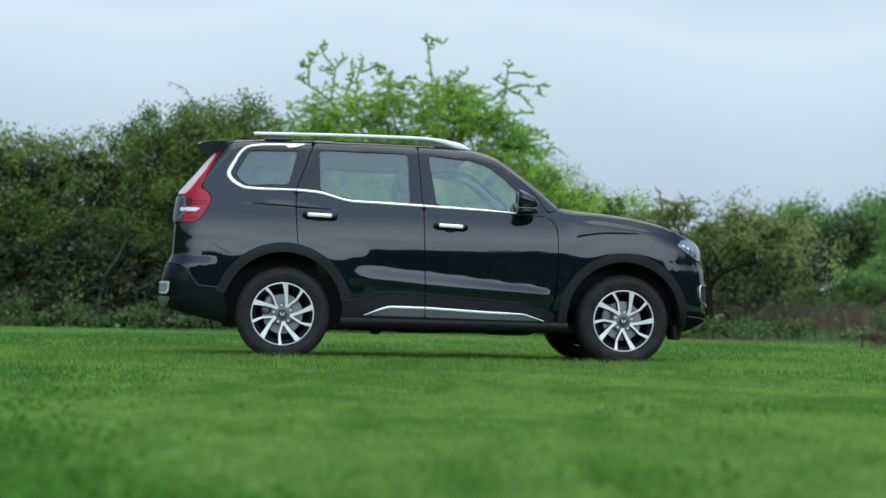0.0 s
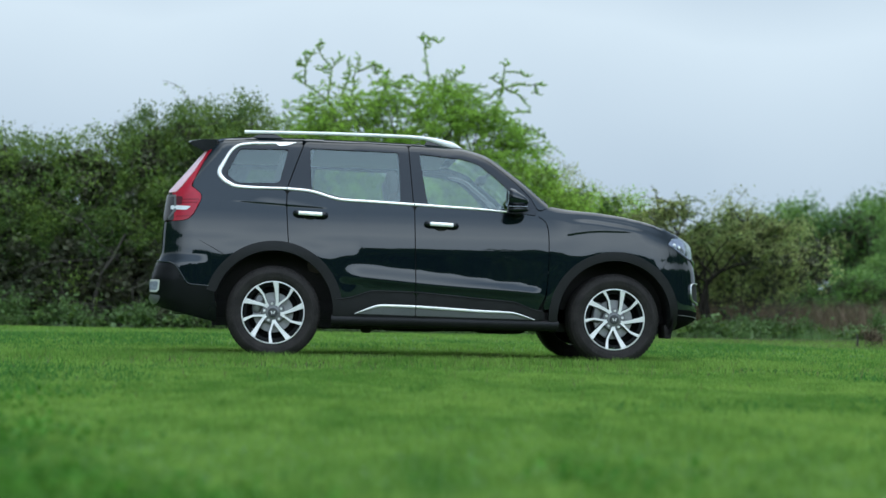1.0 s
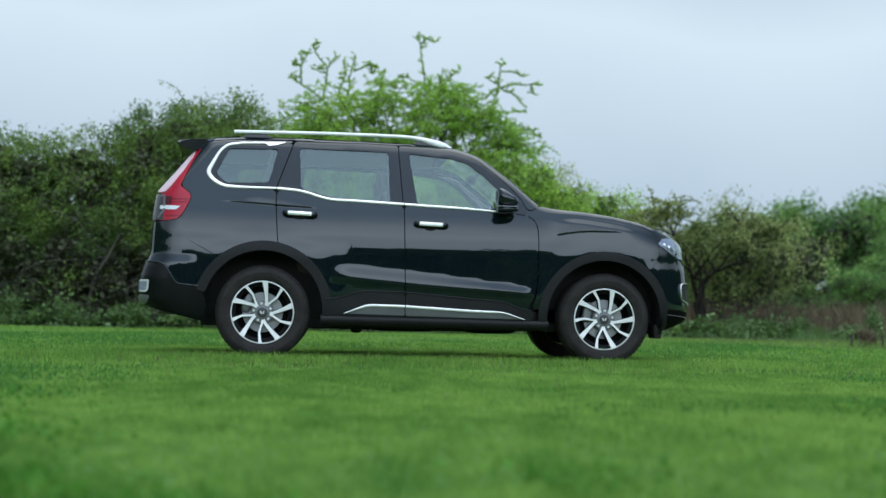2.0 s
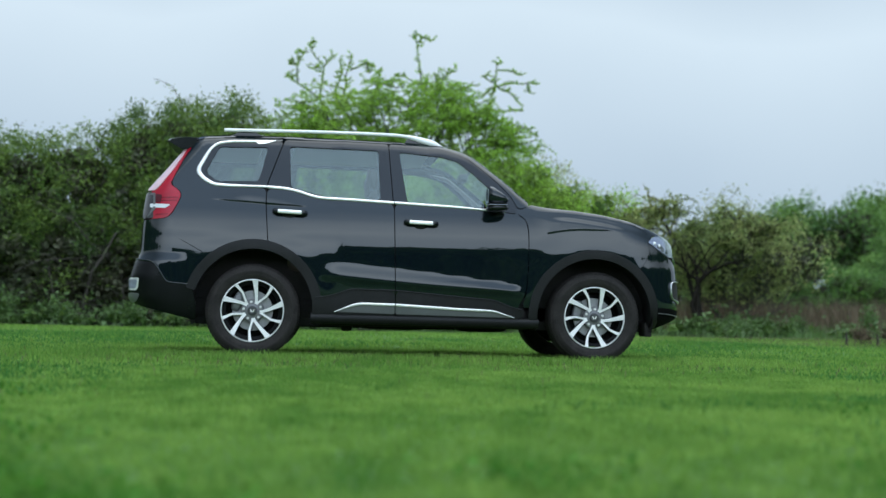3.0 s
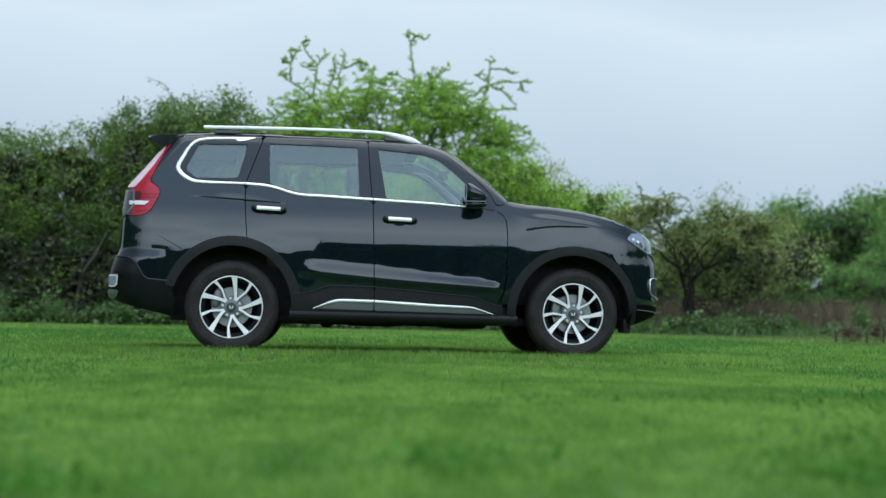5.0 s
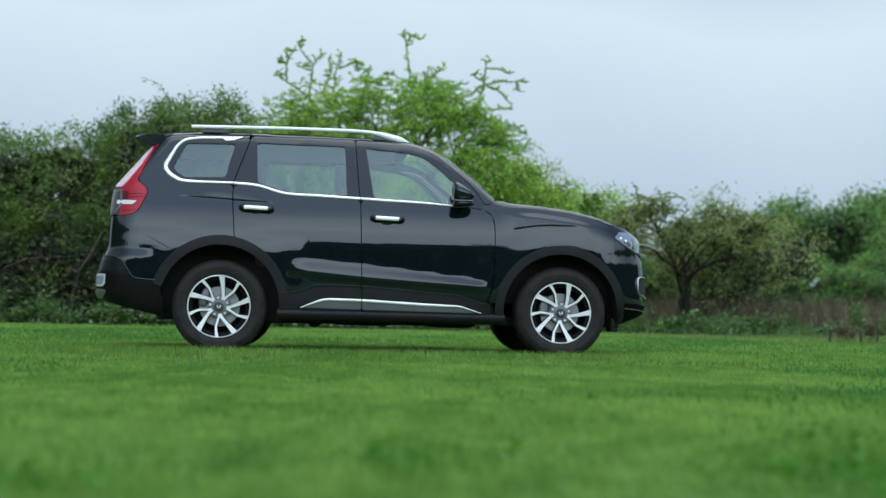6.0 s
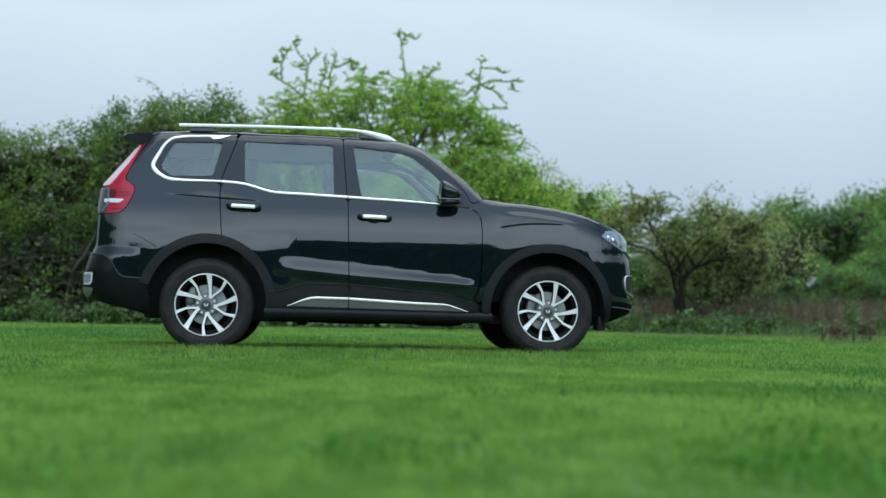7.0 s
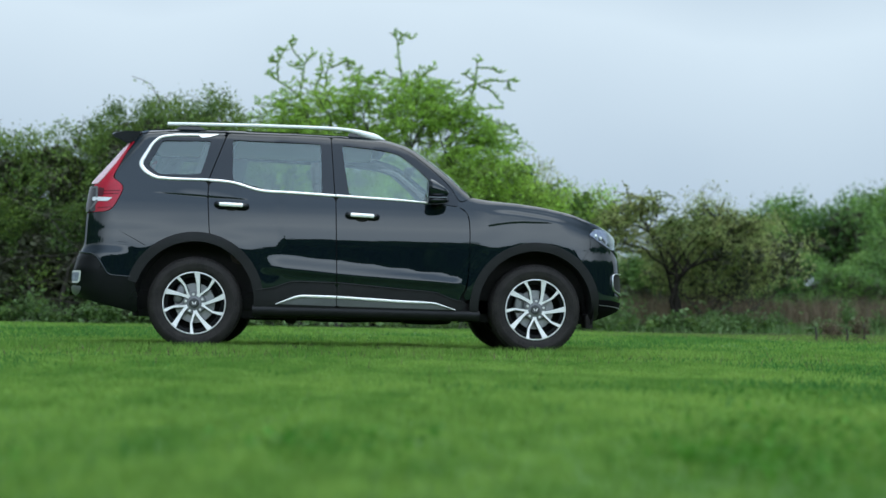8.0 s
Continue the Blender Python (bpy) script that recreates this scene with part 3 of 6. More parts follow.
# the far side of the field, behind the camera, and both ends
f2 = place(bush(7.0, 5.0, 5.2, 9000, 0.38, (LEAFFAR, LEAFFAR), "broad green tree across the field", 24, 0.3, 0, 0.15, tops=(4.9, 5.15, 5.1, 5.2, 5.1, 5.0), category="tree", name="far_tree"), -50, -34)
fars.append(f2)
for i in range(26):
    fars.append(again(f2, -48 + 3.9 * i, -37 - 4 * math.sin(i * 2.1), i * 1.3, 1.0 + 0.2 * math.sin(i * 1.7), 0.86 + 0.05 * math.sin(i * 3.1)))
for i in range(16):
    fars.append(again(f2, -33 + 1.2 * math.sin(i * 1.9), -34 + 3.0 * i, i * 0.9, 1.2, 1.35 + 0.08 * math.sin(i * 2.3)))
    fars.append(again(f2, 34 + 1.2 * math.sin(i * 2.9), -34 + 3.0 * i, i * 1.9, 1.2, 1.20 + 0.08 * math.sin(i * 1.3)))
for o in fars:
    tagged(o, group="far trees")

# herbs along the foot of the hedge
HB = "pale green broad-leaved herb growing at the hedge foot"
e1 = place(bush(0.9, 0.7, 0.55, 520, 0.085, (HERB, LEAF), HB, 7, 0.5, 6, 0.2, category="herb", name="herb"), -7.2, 14.3)
e2 = place(bush(1.1, 0.6, 0.42, 520, 0.080, (HERB, LEAF), HB, 7, 0.5, 5, 0.2, category="herb", name="herb"), -6.1, 14.1)
herbs = [e1, e2]
for i in range(36):
    x = -10.5 + i * 0.61 + rng.uniform(-0.2, 0.2)
    y = 14.3 + rng.uniform(-0.3, 0.9) + max(0, x - 1) * 0.42
    herbs.append(again((e1, e2)[i % 2], x, y, rng.uniform(0, 6), rng.uniform(0.6, 1.3), rng.uniform(0.3, 1.15) * (1.0 if x < -2 else 0.8)))
for i in range(9):
    herbs.append(again((e1, e2)[i % 2], 6.2 + i * 0.95 + rng.uniform(-0.3, 0.3), 17.9 + rng.uniform(-1.2, 1.6), rng.uniform(0, 6), rng.uniform(0.6, 1.7), rng.uniform(0.4, 1.7)))
for o in herbs:
    tagged(o, group="herbs at the hedge")


def blades(name, P, h, w, lean):
    n = len(P)
    a = rng.uniform(0, 2 * math.pi, n)
    d = np.stack([np.cos(a), np.sin(a), np.zeros(n)], 1)
    b = rng.uniform(0, 2 * math.pi, n)
    l = np.stack([np.cos(b), np.sin(b), np.zeros(n)], 1) * (rng.uniform(0.1, 1, n) * lean)[:, None]
    H = (h * rng.uniform(0.5, 1.3, n))[:, None]
    W = (np.broadcast_to(w, (n,)) * rng.uniform(0.7, 1.3, n))[:, None]
    z = np.array([[0, 0, 1.0]])
    V = np.stack([P - d * W / 2, P + d * W / 2, P + z * H * 0.6 + l * H * 0.35 - d * W * 0.4, P + z * H * 0.6 + l * H * 0.35 + d * W * 0.4, P + z * H * 0.95 + l * H], 1).reshape(-1, 3)
    i = np.arange(n)[:, None] * 5
    return quick_mesh(name, V, np.concatenate([i + (0, 1, 3), i + (0, 3, 2), i + (2, 3, 4)], 1).reshape(-1, 3))


WEEDS = ((-1.6, -8.6, 0.16, 0.2, 1400), (-1.2, -8.75, 0.12, 0.12, 500), (0.55, -8.55, 0.11, 0.16, 420), (-0.35, -8.35, 0.12, 0.16, 260), (-2.0, -7.6, 0.22, 0.35, 1500), (0.95, -8.0, 0.16, 0.3, 900), (1.4, -6.4, 0.25, 0.3, 300), (-2.2, -6.0, 0.25, 0.3, 300))


def field(n, x0, x1, y0, y1, soft=1.5):
    """Places scattered over a piece of the lawn, thinning out at its ends."""
    x = rng.uniform(x0, x1, n) + rng.normal(size=n) * soft
    y = rng.uniform(y0, y1, n)
    return np.stack([x, y, np.array([ground_z(a, b) for a, b in zip(x, y)]) - 0.004], 1)


for cnt, x0, x1, y0, y1, hh, ww in ((80000, -2.6, 1.6, -9.6, -6.4, 0.030, 0.0060), (135000, -3.2, 2.6, -6.4, -3.0, 0.031, 0.0062), (110000, -5.4, 5.4, -3.0, 2.0, 0.036, 0.0075), (30000, -5.0, 4.0, -14.0, -9.6, 0.030, 0.0080)):
    near_p = field(cnt, x0, x1, y0, y1, 0.5)
    tuf = np.array([noise.noise((x * 1.3, y * 1.3, 0)) + 0.7 * noise.noise((x * 4.5, y * 4.5, 3)) for x, y, _ in near_p])
    tagged(link_mesh("lawn_grass", blades("lawn_grass", near_p, hh * (1 + 0.45 * tuf), ww, 0.9), BLADE), "short fresh green lawn grass", "grass", kind="stuff")
far_p = field(80000, -9.0, 13.0, 2.0, 15.5, 2.0)
tagged(link_mesh("meadow_grass", blades("meadow_grass", far_p, np.full(len(far_p), 0.045), 0.016, 0.8), BLADE), "green grass towards the hedge", "grass", kind="stuff")
# darker grass in patches; along both lawn ends it paints shade and vignetting
dark_p = np.concatenate([field(60000, -4.2, 3.6, -8.8, -3.0, 0.5), field(70000, -7.5, 6.5, -3.0, 8.0, 0.8)])
keep = np.array([noise.noise((x * 0.55, y * 0.4, 9)) + 0.5 * noise.noise((x * 1.9, y * 1.5, 4)) for x, y, _ in dark_p]) * 0.55
# more dark blades left and right, so shade sits in the grass colour
keep += 0.42 * (1 - np.clip((dark_p[:, 0] + 3.4) / 1.9, 0, 1)) + 0.30 * np.clip((dark_p[:, 0] - 1.4) / 1.6, 0, 1)
dark_p = dark_p[keep > rng.uniform(0.06, 0.55, len(dark_p))]
tagged(link_mesh("lush_grass", blades("lush_grass", dark_p, np.where(dark_p[:, 1] > 2, 0.060, 0.044), 0.0085, 0.9), DARKBLADE), "darker lawn grass in patches, painting shade at both ends", "grass", kind="stuff")
# low dark weeds in patches in the lawn
wx = np.concatenate([rng.normal(cx, sx, n) for cx, cy, sx, sy, n in WEEDS]); wy = np.concatenate([rng.normal(cy, sy, n) for cx, cy, sx, sy, n in WEEDS])
weed_p = np.stack([wx, wy, rng.uniform(0.010, 0.042, len(wx))], 1)
tagged(link_mesh("lawn_weed", leaves("lawn_weed", weed_p, 0.019, 0.75, 1.6), CLOVER), "patches of dark low weeds in the lawn", "weeds", kind="stuff")
dry_p = np.concatenate([field(1300, -6.0, 7.0, -6.0, 6.0), field(1500, -3.6, 3.4, -3.2, -0.4), field(16000, 6.0, 14.0, 7.0, 15.8), field(2500, -9.0, 6.5, 6.0, 13.5)])
tagged(link_mesh("dry_grass", blades("dry_grass", dry_p, np.full(len(dry_p), 0.07), 0.0032, 0.9), DRY), "scattered dry grass stalks", "grass", kind="stuff")
dp = np.stack([4.5 + 19.5 * rng.uniform(0, 1, 18000) ** 0.75, rng.uniform(19.5, 34.0, 18000), np.zeros(18000)], 1)
tagged(link_mesh("dry_weed", blades("dry_weed", dp, np.full(len(dp), 0.95), 0.016, 0.5), DRY), "brown dry weeds under the trees", "weeds", kind="stuff")
gp = np.stack([rng.uniform(4.5, 20, 5000), rng.uniform(15.8, 24.0, 5000), np.zeros(5000)], 1)
gh = 0.22 + 0.30 * np.array([noise.noise((x * 0.8, y * 0.8, 5)) for x, y, _ in gp]) + 0.02 * (gp[:, 1] - 17)
tagged(link_mesh("green_weed", blades("green_weed", gp, np.clip(gh, 0.06, 0.9), 0.020, 1.1), HERB), "green weeds before the thicket", "weeds", kind="stuff")
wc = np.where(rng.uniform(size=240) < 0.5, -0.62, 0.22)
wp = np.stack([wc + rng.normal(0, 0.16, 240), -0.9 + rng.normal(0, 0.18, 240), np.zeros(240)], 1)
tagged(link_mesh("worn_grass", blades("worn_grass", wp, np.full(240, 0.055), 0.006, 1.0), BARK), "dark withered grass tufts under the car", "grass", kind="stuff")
tp = np.stack([rng.uniform(-3.4, 2.9, 10000), rng.uniform(-2.0, -0.98, 10000), np.zeros(10000)], 1)
tagged(link_mesh("tuft_grass", blades("tuft_grass", tp, np.full(10000, 0.068), 0.0055, 0.9), BLADE), "longer grass tufts beside the car", "grass", kind="stuff")
# small stakes and dry shrubs before the thicket
d1 = place(bush(0.55, 0.4, 0.42, 300, 0.05, (DRY, DRY), "dry brown shrub on the lawn's edge", 6, 0.4, 10, 0.3, category="shrub", name="dry_shrub"), 8.02, 9.3, 0, 0.6)
d2 = again(d1, 8.25, 9.5, 1.0, 0.55)
d3 = again(d1, 8.62, 9.4, 2.0, 0.7)
for o in (d1, d2, d3):
    tagged(o, group="dry shrubs")
for x, y, h in ((7.82, 9.3, 0.22), (8.40, 9.4, 0.20), (8.78, 9.6, 0.30)):
    stake = tagged(link_mesh("stake", tubes("stake", [([(0, 0, -0.05), (0.01, 0, h * 0.5), (0.0, 0.01, h)], 0.022, 0.016)], 7), BARK), "short dark wooden stake in the grass", "stake", "stakes")
    stake.location = (x, y, ground_z(x, y))
# ---- the car: body surface ----
from mathutils.geometry import delaunay_2d_cdt

TOPX = [-2.2, -1.97, -1.605, -1.145, -0.684, -0.214, 0.137, 0.244, 0.339, 0.481, 0.624, 0.72, 0.816, 0.899, 1.009, 1.199, 1.437, 1.677, 1.87, 1.991, 2.089, 2.31]
TOPZ = [1.725, 1.777, 1.803, 1.805, 1.798, 1.786, 1.763, 1.732, 1.7, 1.592, 1.484, 1.394, 1.307, 1.278, 1.256, 1.245, 1.214, 1.164, 1.104, 1.06, 1.015, 0.899]
SECZ = [0.18, 0.276, 0.333, 0.42, 0.516, 0.631, 0.746, 0.88, 0.995, 1.091, 1.187, 1.245, 1.283, 1.427, 1.571, 1.686, 1.763, 1.859]
SECW = [0.82, 0.90, 0.932, 0.943, 0.948, 0.951, 0.954, 0.958, 0.954, 0.944, 0.927, 0.913, 0.900, 0.850, 0.800, 0.758, 0.728, 0.69]
NOSEZ = [0.18, 0.295, 0.378, 0.46, 0.579, 0.78, 0.841, 0.96, 1.017, 1.063, 1.283]
NOSEX = [1.945, 2.041, 2.138, 2.161, 2.16, 2.142, 2.123, 2.108, 2.084, 2.041, 1.926]
TAILZ = [0.18, 0.285, 0.356, 0.454, 0.613, 0.751, 0.775, 0.842, 1.115, 1.298, 1.487, 1.664, 1.859]
TAILX = [-2.056, -2.181, -2.282, -2.355, -2.355, -2.315, -2.296, -2.284, -2.275, -2.253, -2.104, -1.975, -1.864]


def smooth_table(xs, ys, sigma, lo, hi, step=0.004):
    g = np.arange(lo, hi, step)
    v = np.interp(g, xs, ys)
    k = np.exp(-0.5 * (np.arange(-40, 41) * step / sigma) ** 2)
    k /= k.sum()
    return g, np.convolve(np.pad(v, 40, mode="edge"), k, mode="valid")


TOP_T = smooth_table(TOPX, TOPZ, 0.035, -2.6, 2.6)
SEC_T = smooth_table(SECZ, SECW, 0.022, 0.1, 2.0)
NOSE_T = smooth_table(NOSEZ, NOSEX, 0.015, 0.1, 2.0)
TAIL_T = smooth_table(TAILZ, TAILX, 0.015, 0.1, 2.0)


def sstep(a, b, x):
    t = np.clip((x - a) / (b - a), 0, 1)
    return t * t * (3 - 2 * t)


def half_width(x, z):
    w = np.interp(z, *SEC_T)
    # ledge low on the doors
    zc = 0.680 - 0.085 * (x + 0.25)
    k = sstep(-0.88, -0.66, x) * (1 - sstep(0.68, 0.79, x))
    hgt = 0.062 - 0.030 * sstep(-0.3, 0.8, x)
    w = w + k * 0.016 * (sstep(zc + hgt, zc - hgt, z) - sstep(zc - hgt, zc - hgt - 0.05, z))
    # shoulder creases over both wheels
    zr = 1.228 - 0.055 * (x + 1.34)
    k = sstep(-1.83, -1.40, x) * (1 - sstep(-1.10, -0.94, x))
    w = w + k * 0.011 * sstep(zr - 0.007, zr + 0.007, z) * np.exp(-np.clip(z - zr, 0, 9) / 0.05)
    zf = 1.044 + 0.036 * np.sin(np.clip((x - 0.975) / 0.30, 0, 1) * math.pi / 2)
    k = sstep(0.955, 1.01, x) * (1 - sstep(1.28, 1.58, x))
    w = w + k * 0.008 * sstep(zf - 0.007, zf + 0.007, z) * np.exp(-np.clip(z - zf, 0, 9) / 0.06)
    # the rear haunch leans in above the wheel
    w = w - 0.0075 * (1 - sstep(-0.75, -0.66, x)) * sstep(0.785, 0.955, z)
    # the front wing stands steeper than the doors
    w = w + 0.45 * sstep(0.83, 1.05, x) * (1 - sstep(1.65, 1.88, x)) * np.clip(0.957 - w, 0, 0.03) * sstep(0.86, 0.95, z)
    # swell over the wheel arches
    for cx in (-1.372, 1.368):
        d = np.hypot(x - cx, z - 0.37)
        w = w + 0.005 * np.exp(-((d - 0.54) / 0.10) ** 2)
    # rounding into roof, pillar and bonnet
    t = np.interp(x, *TOP_T)
    # the bonnet stands on a narrow shoulder; the rear bumper juts out under the quarter panel
    w = w - 0.024 * sstep(0.84, 1.15, x) * (1 - sstep(1.45, 1.86, x)) * sstep(t - 0.118, t - 0.058, z)
    w = w + 0.020 * (1 - sstep(-2.02, -1.86, x)) * sstep(0.82, 0.742, z)
    r = 0.085 - 0.038 * sstep(0.75, 1.1, x)
    q = np.clip((z - (t - r)) / r, 0, 1)
    return w - (r * 1.1) * (1 - np.sqrt(1 - 0.97 * q * q))


FA, FB, FL = 0.50, 0.46, 0.755
RB, RL = 0.24, 0.40


def tail_depth(z):
    return 0.28 - 0.13 * sstep(1.22, 1.42, z)


def side(u, z, off=0.0):
    """The right flank, which wraps round the nose and the tail."""
    xf, xr = np.interp(z, *NOSE_T), np.interp(z, *TAIL_T)
    RA = tail_depth(z)
    xsf, xsr = xf - FA, xr + RA
    pf = np.clip((u - xsf) / FL, 0, 1) * math.pi / 2
    pr = np.clip((xsr - u) / RL, 0, 1) * math.pi / 2
    ef, er = np.clip(u - xsf - FL, 0, 9), np.clip(xsr - u - RL, 0, 9)
    x = np.clip(u, xsr, xsf) + FA * np.sin(pf) - RA * np.sin(pr) + 0.03 * (1 - np.exp(-ef / 0.3)) - 0.02 * (1 - np.exp(-er / 0.3))
    w = half_width(np.clip(x, -2.35, 2.2), z)
    y = -w + FB * (1 - np.cos(pf)) + RB * (1 - np.cos(pr)) + ef + er
    return np.stack([x, np.minimum(y, 0.0), z], -1)


def side_normal(u, z, e=0.004):
    n = np.cross(side(u + e, z) - side(u - e, z), side(u, z + e) - side(u, z - e))
    return n / np.maximum(np.linalg.norm(n, axis=-1, keepdims=True), 1e-9)


def to_u(x, z):
    """From a place along the car to the running measure round its corners."""
    xf, xr = np.interp(z, *NOSE_T), np.interp(z, *TAIL_T)
    RA = float(tail_depth(z))
    xsf, xsr = xf - FA, xr + RA
    if x > xf:
        return xsf + FL + (x - xf)
    if x < xr:
        return xsr - RL - (xr - x)
    if x > xsf:
        return xsf + math.asin((x - xsf) / FA) / (math.pi / 2) * FL
    if x < xsr:
        return xsr - math.asin((xsr - x) / RA) / (math.pi / 2) * RL
    return x


def soften(pts, cut, closed=True, times=3):
    pts = [Vector(p) for p in pts]
    for _ in range(times):
        out = []
        n = len(pts)
        for i in range(n if closed else n - 1):
            a, b = pts[i], pts[(i + 1) % n]
            d = b - a
            k = min(0.25, cut / max(d.length, 1e-6))
            out += [a + d * k, b - d * k]
        if not closed:
            out[0], out[-1] = pts[0], pts[-1]
        pts, cut = out, cut * 0.5
    return pts


def resample(pts, step, closed=True):
    out = []
    n = len(pts)
    for i in range(n if closed else n - 1):
        a, b = pts[i], pts[(i + 1) % n]
        m = max(1, int((b - a).length / step))
        out += [a + (b - a) * (k / m) for k in range(m)]
    if not closed:
        out.append(pts[-1])
    keep = [out[0]]
    for p in out[1:]:
        if (p - keep[-1]).length > step * 0.15:
            keep.append(p)
    if closed and (keep[0] - keep[-1]).length < step * 0.15:
        keep.pop()
    return keep


def inside(px, pz, poly):
    r = np.zeros(px.shape, bool)
    a = np.array(poly)
    b = np.roll(a, -1, 0)
    for (x1, z1), (x2, z2) in zip(a, b):
        if z1 != z2:
            r ^= ((z1 > pz) != (z2 > pz)) & (px < (x2 - x1) * (pz - z1) / (z2 - z1) + x1)
    return r


def near(px, pz, poly):
    d = np.full(px.shape, 9.0)
    a = np.array(poly)
    b = np.roll(a, -1, 0)
    for p, q in zip(a, b):
        v = q - p
        t = np.clip(((px - p[0]) * v[0] + (pz - p[1]) * v[1]) / max(v @ v, 1e-12), 0, 1)
        d = np.minimum(d, np.hypot(px - p[0] - t * v[0], pz - p[1] - t * v[1]))
    return d


def sheet(outline, holes=(), cut=0.03, step=0.03, extra=(), convert=True):
    loops = []
    for pts in (outline, *holes):
        pts = resample(soften(pts, cut), step)
        if convert:
            pts = [Vector((to_u(p.x, p.y), p.y)) for p in pts]
        loops.append([(p.x, p.y) for p in pts])
    a = np.array(loops[0])
    gx, gz = np.meshgrid(np.arange(a[:, 0].min(), a[:, 0].max(), step), np.arange(a[:, 1].min(), a[:, 1].max(), step))
    gx, gz = gx.ravel() + (np.arange(gx.size) % 7) * 1e-5, gz.ravel()
    keep = inside(gx, gz, loops[0]) & (near(gx, gz, loops[0]) > step * 0.45)
    for h in loops[1:]:
        keep &= ~inside(gx, gz, h) & (near(gx, gz, h) > step * 0.45)
    pts = list(zip(gx[keep], gz[keep]))
    for line in extra:
        q = np.array([(p.x, p.y) for p in resample([Vector(v) for v in line], 0.015, False)])
        for dz in (-0.018, -0.009, -0.003, 0.003, 0.009, 0.02):
            ok = inside(q[:, 0], q[:, 1] + dz, loops[0]) & (near(q[:, 0], q[:, 1] + dz, loops[0]) > 0.008)
            pts += list(zip(q[ok, 0], q[ok, 1] + dz))
    edges, verts = [], []
    for lp in loops:
        k = len(verts)
        verts += lp
        edges += [(k + i, k + (i + 1) % len(lp)) for i in range(len(lp))]
    nb = len(verts)
    verts += pts
    vo, _, fo, ov, _, _ = delaunay_2d_cdt([Vector(v) for v in verts], edges, [], 0, 1e-7)
    vo = np.array([tuple(v) for v in vo])
    back = {}
    for i, o in enumerate(ov):
        for j in o:
            back[j] = i
    f = np.array([list(t) for t in fo])
    c = vo[f].mean(1)
    ok = inside(c[:, 0], c[:, 1], loops[0])
    for h in loops[1:]:
        ok &= ~inside(c[:, 0], c[:, 1], h)
    f = f[ok]
    p = vo[f]
    flip = np.cross(p[:, 1] - p[:, 0], p[:, 2] - p[:, 0]) < 0
    f[flip] = f[flip][:, ::-1]
    rims, k = [], 0
    for lp in loops:
        r = [back[k + i] for i in range(len(lp))]
        area = sum(lp[i][0] * lp[(i + 1) % len(lp)][1] - lp[(i + 1) % len(lp)][0] * lp[i][1] for i in range(len(lp)))
        rims.append(r if area > 0 else r[::-1])
        if k:
            rims[-1] = rims[-1][::-1]
        k += len(lp)
    return vo, f, rims


def solid(name, P, N, f, rims, thick, edge=0.003):
    """A curved sheet with a thickness, a softened rim and its own smooth normals."""
    P = P.copy()
    rim_all = np.array(sorted({i for r in rims for i in r}))
    P[rim_all] -= N[rim_all] * edge
    n = len(P)
    verts, norms, faces = [P, P - N * thick], [N, -N], [f, f[:, ::-1] + n]
    k = 2 * n
    for r in rims:
        r = np.array(r)
        t = np.roll(P[r], -1, 0) - np.roll(P[r], 1, 0)
        o = np.cross(t, N[r])
        o /= np.maximum(np.linalg.norm(o, axis=1, keepdims=True), 1e-9)
        m = len(r)
        verts += [P[r], P[r] - N[r] * thick]
        norms += [o, o]
        i = np.arange(m)
        j = (i + 1) % m
        faces += [np.stack([k + i, k + m + i, k + m + j], 1), np.stack([k + i, k + m + j, k + j], 1)]
        k += 2 * m
    V, M, F = np.concatenate(verts), np.concatenate(norms), np.concatenate(faces)
    me = bpy.data.meshes.new(name)
    me.from_pydata(V.tolist(), [], F.tolist())
    me.polygons.foreach_set("use_smooth", [True] * len(me.polygons))
    me.update()
    me.normals_split_custom_set_from_vertices(M.tolist())
    return me


def mirrored(me, name):
    vs = np.empty(len(me.vertices) * 3)
    me.vertices.foreach_get("co", vs)
    vs = vs.reshape(-1, 3) * (1, -1, 1)
    fs = [tuple(p.vertices)[::-1] for p in me.polygons]
    m2 = bpy.data.meshes.new(name)
    m2.from_pydata(vs.tolist(), [], fs)
    m2.polygons.foreach_set("use_smooth", [True] * len(m2.polygons))
    m2.update()
    m2.set_sharp_from_angle(angle=radians(35))
    for m in me.materials:
        m2.materials.append(m)
    return m2


def both(name, me, material, parent, label=""):
    """Links a right-hand part and its twin on the left."""
    a = link_mesh(name, me, material, parent, label)
    b = link_mesh(name, mirrored(a.data, name), material, parent, label)
    return a, b


def panel(name, outline, material, parent, label="", holes=(), off=0.0, thick=0.012, cut=0.03, step=0.03, extra=(), edge=0.003, twin=True):
    vo, f, rims = sheet(outline, holes, cut, step, extra)
    N = side_normal(vo[:, 0], vo[:, 1])
    P = side(vo[:, 0], vo[:, 1]) + N * off
    me = solid(name, P, N, f, rims, thick, edge)
    if twin:
        return both(name, me, material, parent, label)[0]
    return link_mesh(name, me, material, parent, label)


